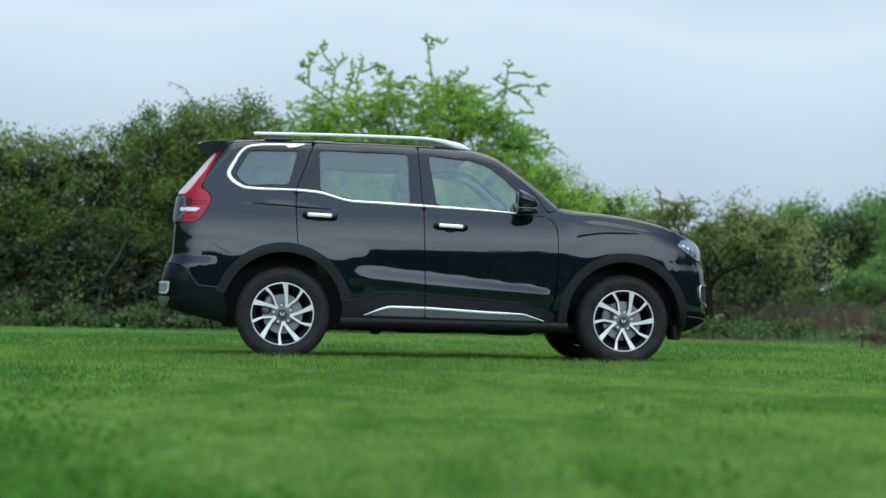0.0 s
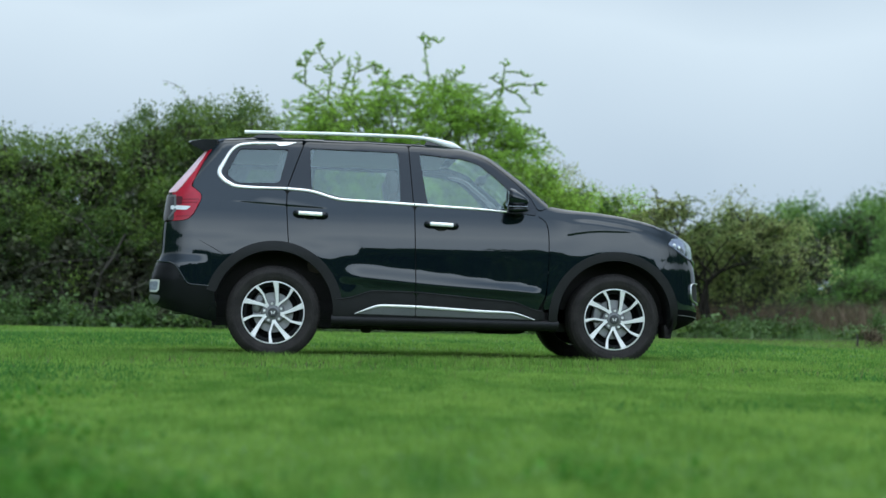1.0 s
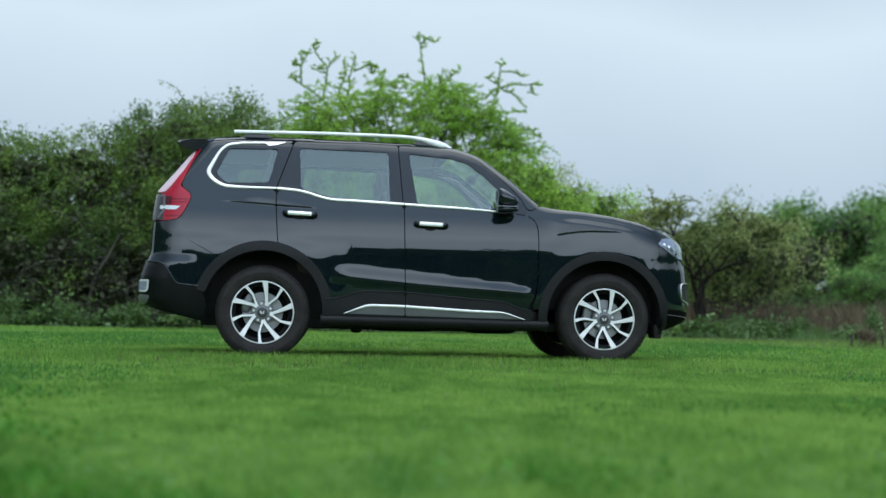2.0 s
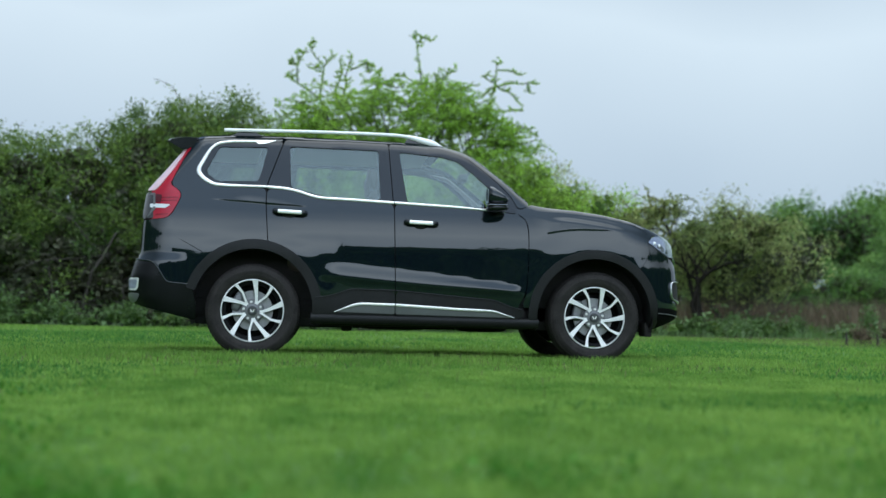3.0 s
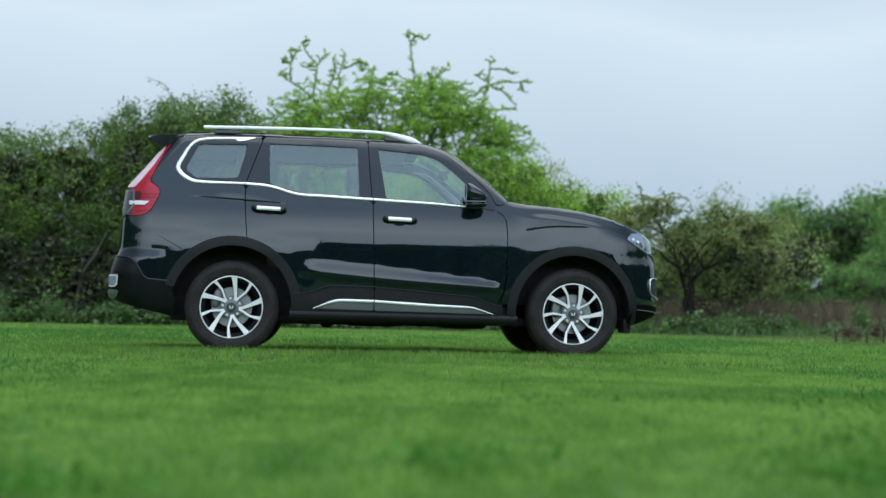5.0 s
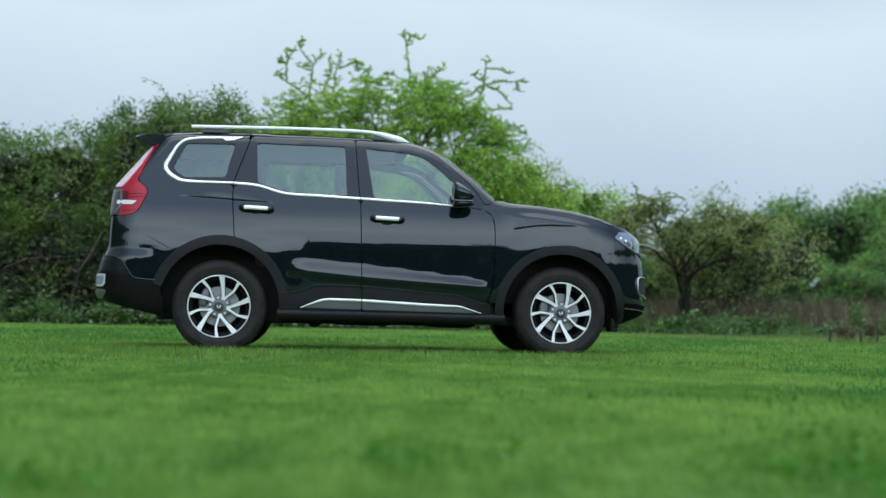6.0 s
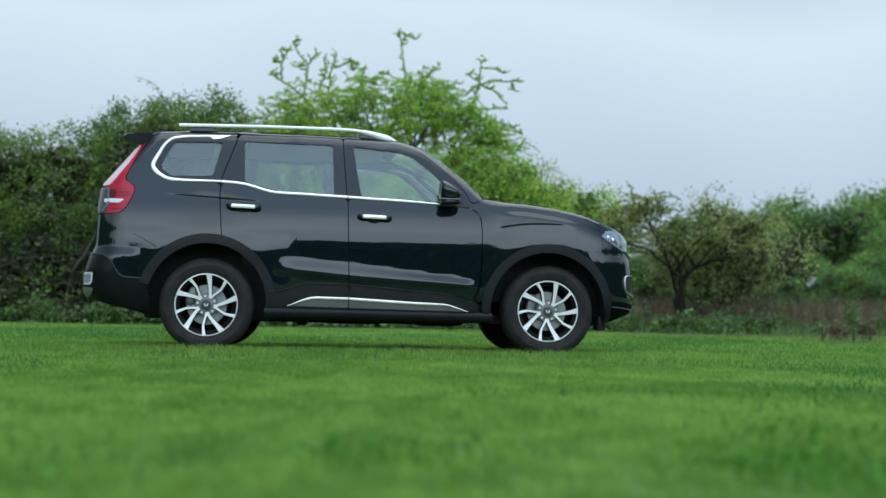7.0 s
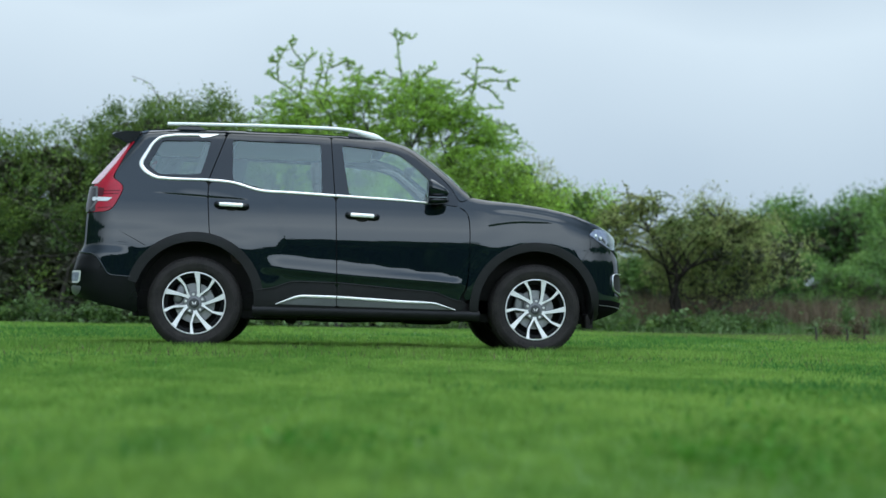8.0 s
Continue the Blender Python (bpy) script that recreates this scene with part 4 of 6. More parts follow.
def strip(name, line, widths, material, parent, label="", off=0.004, proud=0.008, twin=True, cut=0.05):
    """A moulding along a line on the flank, with a domed face."""
    pts = resample(soften(line, cut, False, 2), 0.02, False)
    L = np.linspace(0, 1, len(pts))
    wl_ = np.interp(L, np.linspace(0, 1, len(widths)), widths)
    c = np.array([(to_u(p.x, p.y), p.y) for p in pts])
    t = np.gradient(c, axis=0)
    t /= np.linalg.norm(t, axis=1, keepdims=True)
    nrm = np.stack([-t[:, 1], t[:, 0]], 1)
    prof = [(-1.0, -0.6), (-0.92, 0.35), (-0.6, 0.85), (0.0, 1.0), (0.6, 0.85), (0.92, 0.35), (1.0, -0.6)]
    rows = []
    for s, h in prof:
        q = c + nrm * (wl_ * 0.5 * s)[:, None]
        rows.append(side(q[:, 0], q[:, 1]) + side_normal(q[:, 0], q[:, 1]) * (off + proud * h))
    V = np.concatenate(rows)
    m, faces = len(c), []
    for r in range(len(prof) - 1):
        for i in range(m - 1):
            faces.append((r * m + i, r * m + i + 1, (r + 1) * m + i + 1, (r + 1) * m + i))
    faces.append([r * m for r in range(len(prof))])
    faces.append([r * m + m - 1 for r in range(len(prof))][::-1])
    me = raw_mesh(name, V, faces, True)
    me.set_sharp_from_angle(angle=radians(60))
    if twin:
        return both(name, me, material, parent, label)[0]
    return link_mesh(name, me, material, parent, label)


car = tagged(new("car"), "glossy black seven-seat SUV with chrome trim parked on the grass", "car")

# outlines along the car and up, in metres
CREASE_F = [(0.966, 1.044), (1.05, 1.058), (1.15, 1.073), (1.275, 1.080), (1.60, 1.080)]

front_door = panel("front_door", [(-0.241, 0.333), (-0.246, 0.612), (-0.254, 0.88), (-0.267, 1.253), (0.237, 1.231), (0.55, 1.21), (0.712, 1.192), (0.779, 1.161), (0.808, 1.106), (0.818, 0.995),
                                  (0.816, 0.727), (0.801, 0.544), (0.733, 0.429), (0.717, 0.333)], PAINT, car, extra=[[(-0.252, 0.621), (0.774, 0.554)]])
rear_door = panel("rear_door", [(-0.248, 0.333), (-0.253, 0.612), (-0.262, 0.88), (-0.274, 1.253), (-0.673, 1.269), (-0.853, 1.275), (-0.943, 1.294), (-1.034, 1.325), (-1.125, 1.345), (-1.285, 1.354),
                                (-1.286, 1.216), (-1.265, 0.943), (-1.258, 0.909), (-1.109, 0.866), (-1.005, 0.78), (-0.934, 0.669), (-0.895, 0.516), (-0.876, 0.333)], PAINT, car, extra=[[(-1.279, 1.228), (-0.953, 1.207)], [(-0.857, 0.669), (-0.252, 0.621)]])
QWIN = [(-1.178, 1.745), (-1.585, 1.730), (-1.695, 1.714), (-1.756, 1.660), (-1.845, 1.481), (-1.802, 1.418), (-1.711, 1.364), (-1.576, 1.356), (-1.295, 1.352)]
panel("rear_quarter", [*QWIN, (-1.294, 1.216), (-1.272, 0.943), (-1.267, 0.914), (-1.377, 0.917), (-1.548, 0.888), (-1.668, 0.828), (-1.762, 0.741), (-1.816, 0.652), (-1.84, 0.564),
                       (-2.045, 0.584), (-2.108, 0.692), (-2.152, 0.745), (-2.31, 0.762), (-2.277, 1.072), (-2.2, 1.074), (-2.10, 1.079), (-2.049, 1.093), (-2.011, 1.136), (-1.961, 1.245), (-1.957, 1.288), (-1.981, 1.319), (-2.046, 1.363),
                       (-1.949, 1.61), (-1.903, 1.686), (-1.883, 1.739), (-1.528, 1.777), (-1.183, 1.78)], PAINT, car, extra=[[(-1.816, 1.254), (-1.298, 1.227)], [(-2.28, 0.80), (-1.86, 0.80)], [(-2.28, 0.765), (-1.86, 0.765)]], cut=0.025)
panel("front_fender", [(0.728, 1.194), (0.786, 1.164), (0.816, 1.108), (0.825, 0.995), (0.823, 0.727), (0.809, 0.544), (0.774, 0.439), (0.842, 0.439), (0.88, 0.588), (0.945, 0.722), (1.055, 0.813), (1.165, 0.869),
                       (1.36, 0.899), (1.552, 0.869), (1.688, 0.798), (1.734, 0.756), (1.83, 0.899), (1.809, 0.995), (1.863, 1.051), (1.875, 1.097), (1.677, 1.159), (1.437, 1.209), (1.199, 1.241), (1.009, 1.252), (0.909, 1.266), (0.832, 1.28), (0.774, 1.235)],
      PAINT, car, extra=[CREASE_F, [(x, float(np.interp(x, *TOP_T)) - 0.10) for x in (0.95, 1.1, 1.3, 1.5, 1.7, 1.8)], [(x, float(np.interp(x, *TOP_T)) - 0.062) for x in (0.95, 1.1, 1.3, 1.5, 1.7, 1.8)]], cut=0.025)
panel("front_bumper", [(1.7365, 0.754), (1.785, 0.698), (1.847, 0.566), (1.863, 0.429), (1.859, 0.324), (2.099, 0.372), (2.789, 0.385), (2.789, 0.804), (2.142, 0.823), (2.022, 0.873), (1.916, 0.923), (1.812, 0.992), (1.833, 0.899)], PAINT, car, cut=0.02)
panel("a_pillar", [(0.765, 1.24), (0.832, 1.274), (0.798, 1.312), (0.712, 1.389), (0.616, 1.477), (0.473, 1.585), (0.333, 1.69), (0.242, 1.722), (0.137, 1.751), (-0.185, 1.771), (-0.185, 1.755), (0.112, 1.727), (0.237, 1.693),
                   (0.338, 1.648), (0.463, 1.55), (0.587, 1.439), (0.683, 1.333), (0.728, 1.247)], PAINT, car, cut=0.02, step=0.025)
panel("roof_side", [(-0.176, 1.755), (-0.176, 1.776), (-0.684, 1.79), (-1.145, 1.799), (-1.605, 1.797), (-1.893, 1.775), (-1.912, 1.746), (-1.528, 1.782), (-1.164, 1.784), (-1.145, 1.765), (-0.665, 1.769)], PAINT, car, cut=0.01, step=0.02)

# windows with their black frames
FG = [(-0.233, 1.688), (0.105, 1.657), (0.244, 1.621), (0.381, 1.514), (0.506, 1.394), (0.583, 1.298), (0.559, 1.224), (0.237, 1.247), (-0.164, 1.268)]
RG = [(-1.116, 1.707), (-0.401, 1.694), (-0.382, 1.276), (-0.665, 1.286), (-0.809, 1.292), (-0.921, 1.316), (-1.099, 1.366)]
QG = [(-1.680, 1.686), (-1.29, 1.693), (-1.356, 1.408), (-1.687, 1.398), (-1.78, 1.473)]
panel("window_frame", [(-0.274, 1.259), (-0.316, 1.755), (-0.089, 1.746), (0.112, 1.722), (0.237, 1.688), (0.333, 1.642), (0.458, 1.545), (0.583, 1.435), (0.678, 1.328), (0.725, 1.243), (0.719, 1.197), (0.55, 1.216), (0.237, 1.237)], GLOSSBLACK, front_door, "gloss black window frame", holes=[FG], cut=0.015, step=0.025, off=0.001)
panel("window_frame", [(-0.282, 1.261), (-0.323, 1.755), (-0.665, 1.764), (-1.157, 1.761), (-1.289, 1.36), (-1.125, 1.351), (-1.034, 1.331), (-0.943, 1.302), (-0.853, 1.281), (-0.673, 1.277)], GLOSSBLACK, rear_door, "gloss black window frame", holes=[RG], cut=0.012, step=0.025, off=0.001)
panel("quarter_window_frame", [(-1.172, 1.743), (-1.585, 1.728), (-1.693, 1.712), (-1.754, 1.660), (-1.843, 1.481), (-1.801, 1.42), (-1.711, 1.366), (-1.576, 1.358), (-1.299, 1.358)], GLOSSBLACK, car, "gloss black window frame", holes=[QG], cut=0.012, step=0.025, off=0.001)
for nm, g, parent in (("window_pane", FG, front_door), ("window_pane", RG, rear_door), ("quarter_window_pane", QG, car)):
    c = Vector((sum(p[0] for p in g) / len(g), sum(p[1] for p in g) / len(g)))
    big = [tuple(c + (Vector(p) - c) * 1.02) for p in g]
    ob = panel(nm, big, GLASS, parent, "tinted glass pane", off=-0.007, thick=0.004, step=0.05)
    for o in [o for o in bpy.data.objects if o.name.startswith(nm)]:
        o.visible_shadow = False

# chrome along the belt and round the rear quarter window
strip("belt_chrome", [(0.583, 1.21), (0.237, 1.235), (-0.266, 1.257)], [0.010, 0.020, 0.022], CHROME, front_door, "chrome belt strip")
strip("belt_chrome", [(-0.273, 1.257), (-0.673, 1.274), (-0.853, 1.279), (-0.943, 1.299), (-1.034, 1.329), (-1.125, 1.35), (-1.287, 1.359)], [0.022, 0.022, 0.022], CHROME, rear_door, "chrome belt strip")
strip("window_chrome", [(-1.292, 1.36), (-1.576, 1.361), (-1.711, 1.368), (-1.802, 1.422), (-1.843, 1.483), (-1.754, 1.662), (-1.697, 1.714), (-1.585, 1.732), (-1.394, 1.739)], [0.018, 0.020, 0.026, 0.036, 0.024, 0.018, 0.018], CHROME, car, "chrome quarter window surround", cut=0.02)
panel("window_chrome_tip", [(-1.404, 1.747), (-1.225, 1.752), (-1.305, 1.724), (-1.370, 1.715)], CHROME, car, "chrome flash on the window surround", off=0.008, cut=0.006, step=0.02)

# cladding, sill and arch flares
panel("door_cladding", [(-0.241, 0.338), (-0.243, 0.556), (0.007, 0.537), (0.25, 0.517), (0.554, 0.496), (0.678, 0.443), (0.774, 0.424), (0.774, 0.338)], PLASTIC, front_door, "satin black plastic door cladding", off=0.012, thick=0.02, cut=0.03)
panel("door_cladding", [(-0.248, 0.338), (-0.25, 0.556), (-0.588, 0.56), (-0.626, 0.552), (-0.761, 0.502), (-0.886, 0.487), (-0.886, 0.338)], PLASTIC, rear_door, "satin black plastic door cladding", off=0.012, thick=0.02, cut=0.03)
strip("cladding_edge", [(-0.243, 0.553), (0.007, 0.534), (0.25, 0.514), (0.554, 0.493), (0.678, 0.440), (0.774, 0.421)], [0.012, 0.012], PLASTIC, front_door, "rounded cladding edge", off=0.012, proud=0.006, cut=0.03)
strip("cladding_edge", [(-0.25, 0.553), (-0.588, 0.557), (-0.626, 0.549), (-0.761, 0.499), (-0.886, 0.484)], [0.012, 0.012], PLASTIC, rear_door, "rounded cladding edge", off=0.012, proud=0.006, cut=0.03)
panel("chrome_insert", [(-0.242, 0.367), (-0.244, 0.438), (0.256, 0.413), (0.539, 0.408), (0.712, 0.357), (0.247, 0.362)], INSERT, front_door, "satin chrome insert", off=0.020, thick=0.012, cut=0.006, step=0.018, edge=0.008)
panel("chrome_insert", [(-0.249, 0.368), (-0.251, 0.438), (-0.54, 0.443), (-0.598, 0.425), (-0.732, 0.376), (-0.473, 0.372)], INSERT, rear_door, "satin chrome insert", off=0.020, thick=0.012, cut=0.006, step=0.018, edge=0.008)
strip("insert_edge", [(0.712, 0.359), (0.544, 0.409), (0.256, 0.416), (-0.243, 0.44)], [0.006, 0.02, 0.022, 0.022], CHROME, front_door, "bright chrome edge", off=0.026, proud=0.005, cut=0.02)
strip("insert_edge", [(-0.25, 0.44), (-0.531, 0.444), (-0.598, 0.427), (-0.732, 0.377)], [0.022, 0.022, 0.02, 0.006], CHROME, rear_door, "bright chrome edge", off=0.026, proud=0.005, cut=0.02)
strip("sill", [(-0.914, 0.321), (0.007, 0.317), (0.909, 0.31)], [0.075, 0.075, 0.075], PLASTIC, car, "satin black plastic sill", off=0.0, proud=0.03)


def arch_ring(cx, cz, r0, r1, a0, a1, squash=1.0, n=26, lift=0.0):
    pts = []
    for r, rng in ((r1, range(n + 1)), (r0, range(n, -1, -1))):
        for k in rng:
            a = radians(a0 + (a1 - a0) * k / n)
            pts.append((cx + r * math.cos(a), cz + lift + r * math.sin(a) * squash))
    return pts


panel("arch_flare", arch_ring(-1.372, 0.39, 0.470, 0.546, -14, 164, 1.0), PLASTIC, car, "satin black plastic arch flare", off=0.014, thick=0.05, cut=0.01, step=0.02, edge=0.008)
panel("arch_flare", arch_ring(1.368, 0.375, 0.470, 0.541, -9, 186, 1.0), PLASTIC, car, "satin black plastic arch flare", off=0.014, thick=0.05, cut=0.01, step=0.02, edge=0.008)

# rear bumper, tailgate and lamps
panel("rear_bumper", [(-1.845, 0.559), (-2.043, 0.574), (-2.106, 0.682), (-2.150, 0.734), (-2.315, 0.750), (-3.064, 0.757), (-3.064, 0.412), (-2.334, 0.418), (-2.2, 0.378), (-1.816, 0.285), (-1.816, 0.42), (-1.84, 0.516)], BUMPER, car, "satin black rear bumper", off=0.006, cut=0.015)
strip("bumper_edge", [(-1.864, 0.566), (-2.045, 0.580), (-2.108, 0.688), (-2.152, 0.741), (-2.315, 0.757)], [0.010, 0.010], PAINT, car, "painted bumper lip", off=0.008, proud=0.004, cut=0.02)
strip("bumper_shut_line", [(-1.768, 0.820), (-1.86, 0.872), (-1.96, 0.925)], [0.006, 0.005, 0.002], UNDER, car, "dark seam between bumper and quarter panel", off=0.0, proud=0.0015, cut=0.03)
panel("tailgate", [(-2.306, 0.77), (-3.064, 0.77), (-2.968, 1.293), (-2.286, 1.283), (-2.291, 1.067)], PAINT, car, cut=0.02, step=0.05)
panel("rear_window", [(-2.267, 1.312), (-2.968, 1.312), (-2.728, 1.705), (-1.984, 1.705), (-2.095, 1.514)], GLOSSBLACK, car, "dark rear window", cut=0.02, step=0.05, off=-0.004)
tail = panel("tail_lamp", [(-2.2, 1.077), (-2.10, 1.082), (-2.052, 1.096), (-2.016, 1.138), (-1.966, 1.245), (-1.962, 1.285), (-1.985, 1.315), (-2.050, 1.360), (-1.952, 1.608), (-1.912, 1.677), (-1.924, 1.691), (-1.999, 1.59), (-2.114, 1.446), (-2.19, 1.331), (-2.214, 1.274)], REDLENS, car, "red tail lamp lens", off=0.006, thick=0.02, cut=0.012, step=0.02)
panel("lamp_strip", [(-1.945, 1.668), (-1.970, 1.60), (-2.028, 1.487), (-2.115, 1.36), (-2.165, 1.305), (-2.31, 1.31), (-2.26, 1.36), (-2.15, 1.487), (-2.06, 1.60), (-1.995, 1.668)], PALELENS, tail, "pale milky red lens strip", off=0.015, thick=0.01, cut=0.008, step=0.02)
panel("smoked_lens", [(-2.168, 1.082), (-2.176, 1.264), (-2.185, 1.292), (-2.306, 1.298), (-2.325, 1.082)], SMOKELENS, tail, "dark smoked lens", off=0.009, thick=0.012, cut=0.008, step=0.02)
panel("reverse_lens", [(-2.071, 1.163), (-2.037, 1.192), (-2.18, 1.200), (-2.2, 1.198), (-2.2, 1.170), (-2.18, 1.166)], WHITELENS, tail, "white bar lens", off=0.012, thick=0.006, cut=0.004, step=0.015)
panel("lamp_cell", [(-2.160, 1.206), (-2.112, 1.204), (-2.106, 1.270), (-2.156, 1.278)], DEEPRED, tail, "dark red lamp cell", off=0.011, thick=0.008, cut=0.006, step=0.012)
for zc in (1.112, 1.222, 1.247):
    strip("lamp_rib", [(-2.150, zc), (-2.09, zc + 0.002), (-2.04 + 0.45 * (zc - 1.112), zc + 0.004)], [0.004, 0.004, 0.003], DEEPRED, tail, "dark rib in the red lens", off=0.008, proud=0.002, cut=0.01)
panel("lamp_ring", [(-2.21, 1.283), (-2.162, 1.288), (-2.152, 1.159), (-2.21, 1.091), (-2.219, 1.101), (-2.171, 1.168), (-2.176, 1.274), (-2.214, 1.269)], HUBGREY, tail, "grey light guide", off=0.013, thick=0.006, cut=0.006, step=0.012)


def mesh_only(name, bm, angle=40):
    me = bpy.data.meshes.new(name)
    bm.normal_update()
    bm.to_mesh(me)
    bm.free()
    me.polygons.foreach_set("use_smooth", [True] * len(me.polygons))
    me.set_sharp_from_angle(angle=radians(angle))
    return me


refl = panel("rear_reflector", [(-2.250, 0.614), (-2.43, 0.622), (-2.43, 0.500), (-2.265, 0.506)], CHROME, car, "chrome framed rear reflector", off=0.009, thick=0.03, cut=0.015, step=0.02, edge=0.006)
panel("reflector_lens", [(-2.270, 0.596), (-2.43, 0.602), (-2.43, 0.520), (-2.281, 0.524)], LAMPIN, refl, "silvered reflector lens", off=0.012, thick=0.01, cut=0.01, step=0.02)
panel("skid_corner", [(-2.245, 0.486), (-2.43, 0.500), (-2.43, 0.415), (-2.283, 0.420)], INSERT, car, "silver grey skid plate corner", off=0.014, thick=0.02, cut=0.015, step=0.02, edge=0.006)
bm = bmesh.new()
add_lathe(bm, [(0.026, 0), (0.030, 0.004), (0.030, 0.16), (0.024, 0.16), (0.024, 0.01)], 20, True)
bmesh.ops.rotate(bm, verts=bm.verts, cent=(0, 0, 0), matrix=Matrix.Rotation(radians(-90), 3, 'Z'))
bmesh.ops.translate(bm, verts=bm.verts, vec=(-2.19, -0.54, 0.368))
part("exhaust_tip", bm, HUBGREY, car, "steel exhaust tip")

# spoiler over the tailgate
bm = bmesh.new()
N_ = 16
rings = []
for i in range(N_ + 1):
    y = -0.70 + 1.40 * i / N_
    k = 1 - abs(y / 0.70) ** 4
    x1 = -2.085 - 0.06 * k
    z1 = 1.722 + 0.03 * k
    rings.append([bm.verts.new(p) for p in ((-1.87, y, 1.762 + 0.03 * k), (-1.98, y, 1.760 + 0.03 * k), (x1 + 0.02, y, z1 + 0.022), (x1, y, z1 + 0.008), (x1 + 0.012, y, z1 - 0.012), (-2.03, y * 0.99, 1.690), (-1.97, y * 0.99, 1.66), (-1.87, y, 1.69))])
for a, b in zip(rings, rings[1:]):
    for k in range(8):
        bm.faces.new((a[k], a[(k + 1) % 8], b[(k + 1) % 8], b[k]))
bm.faces.new(rings[0][::-1]); bm.faces.new(rings[-1])
bmesh.ops.recalc_face_normals(bm, faces=bm.faces)
part("spoiler", bm, GLOSSBLACK, car, "gloss black roof spoiler")


def grid_part(name, fn, nu, nv, material, parent, label="", thick=0.01):
    P = np.array([[fn(i / nu, j / nv) for j in range(nv + 1)] for i in range(nu + 1)])
    n = np.cross(np.gradient(P, axis=0), np.gradient(P, axis=1))
    n /= np.linalg.norm(n, axis=2, keepdims=True)
    if n[nu // 2, nv // 2, 2] < 0:
        n = -n
    V = np.concatenate([P.reshape(-1, 3), (P - n * thick).reshape(-1, 3)])
    m, faces = (nu + 1) * (nv + 1), []
    for i in range(nu):
        for j in range(nv):
            q = [i * (nv + 1) + j, (i + 1) * (nv + 1) + j, (i + 1) * (nv + 1) + j + 1, i * (nv + 1) + j + 1]
            faces += [q, [v + m for v in q[::-1]]]
    loop = [j for j in range(nv + 1)] + [i * (nv + 1) + nv for i in range(1, nu + 1)] + [nu * (nv + 1) + j for j in range(nv - 1, -1, -1)] + [i * (nv + 1) for i in range(nu - 1, 0, -1)]
    for a, b in zip(loop, loop[1:] + loop[:1]):
        faces.append([a, b, b + m, a + m])
    bm = bmesh.new()
    vs = [bm.verts.new(v) for v in V]
    for f in faces:
        bm.faces.new([vs[k] for k in f])
    bmesh.ops.recalc_face_normals(bm, faces=bm.faces)
    return part(name, bm, material, parent, label)


def top_z(x):
    return float(np.interp(x, *TOP_T))


def edge_y(x, dz):
    z = top_z(x) - dz
    return -float(side(np.array([to_u(x, z)]), np.array([z]))[0, 1])


def roof_fn(a, b):
    x = -1.93 + 2.07 * a
    e = edge_y(x, 0.008)
    v = 2 * b - 1
    return (x + 0.10 * (1 - v * v) * max(0, a - 0.6), v * e, top_z(x) - 0.007 + 0.030 * (1 - abs(v) ** 2.2))


def hood_fn(a, b):
    v = 2 * b - 1
    x0, x1 = 0.83 + 0.10 * (1 - v * v), 1.885 + 0.17 * (1 - abs(v) ** 3)
    x = x0 + (x1 - x0) * a
    xe = 0.83 + 1.055 * a
    e = edge_y(xe, 0.010) - 0.006
    return (x, v * e, top_z(xe) - 0.040 + 0.050 * (1 - v * v) * (1 - 0.9 * a ** 3) - (x - xe) * 0.34 * a - 0.03 * max(0.0, a - 0.85) / 0.15)


def screen_fn(a, b):
    v = 2 * b - 1
    xe = 0.80 - 0.66 * a
    e = edge_y(xe, 0.012) - 0.01
    return (xe + 0.13 * (1 - v * v), v * e, top_z(xe) - 0.006 + 0.02 * (1 - v * v) * a)


grid_part("roof", roof_fn, 30, 20, PAINT, car)
grid_part("bonnet", hood_fn, 30, 30, PAINT, car)
windscreen = grid_part("windscreen", screen_fn, 12, 16, SCREEN, car, "clear windscreen glass", 0.005)
windscreen.visible_shadow = False
grid_part("cowl", lambda a, b: (0.77 + 0.16 * a + 0.1 * (1 - (2 * b - 1) ** 2), (2 * b - 1) * 0.80, 1.245 - 0.01 * a), 3, 12, PLASTIC, car, "black plastic cowl")

# nose: lamp, grille, lower details
panel("bonnet_lip", [(1.862, 1.052), (1.872, 1.098), (1.955, 1.068), (2.041, 1.032), (2.10, 0.995), (2.094, 0.985), (2.041, 1.027), (1.955, 1.058)], PAINT, car, cut=0.006, step=0.02)
lamp_in = panel("headlamp", [(1.815, 0.998), (1.871, 1.048), (1.955, 1.055), (2.041, 1.024), (2.094, 0.981), (2.108, 0.899), (2.041, 0.88), (1.926, 0.933)], LAMPIN, car, "clear headlamp with bluish reflector", off=-0.005, thick=0.02, cut=0.012, step=0.02)
both("lamp_cover", solid("lamp_cover", *(lambda s: (side(s[0][:, 0], s[0][:, 1]) + side_normal(s[0][:, 0], s[0][:, 1]) * 0.004, side_normal(s[0][:, 0], s[0][:, 1]), s[1], s[2]))(sheet([(1.814, 0.998), (1.871, 1.05), (1.955, 1.058), (2.046, 1.027), (2.099, 0.981), (2.113, 0.899), (2.041, 0.877), (1.926, 0.93)], (), 0.012, 0.02)), 0.004), CLEAR, lamp_in, "clear lamp cover")
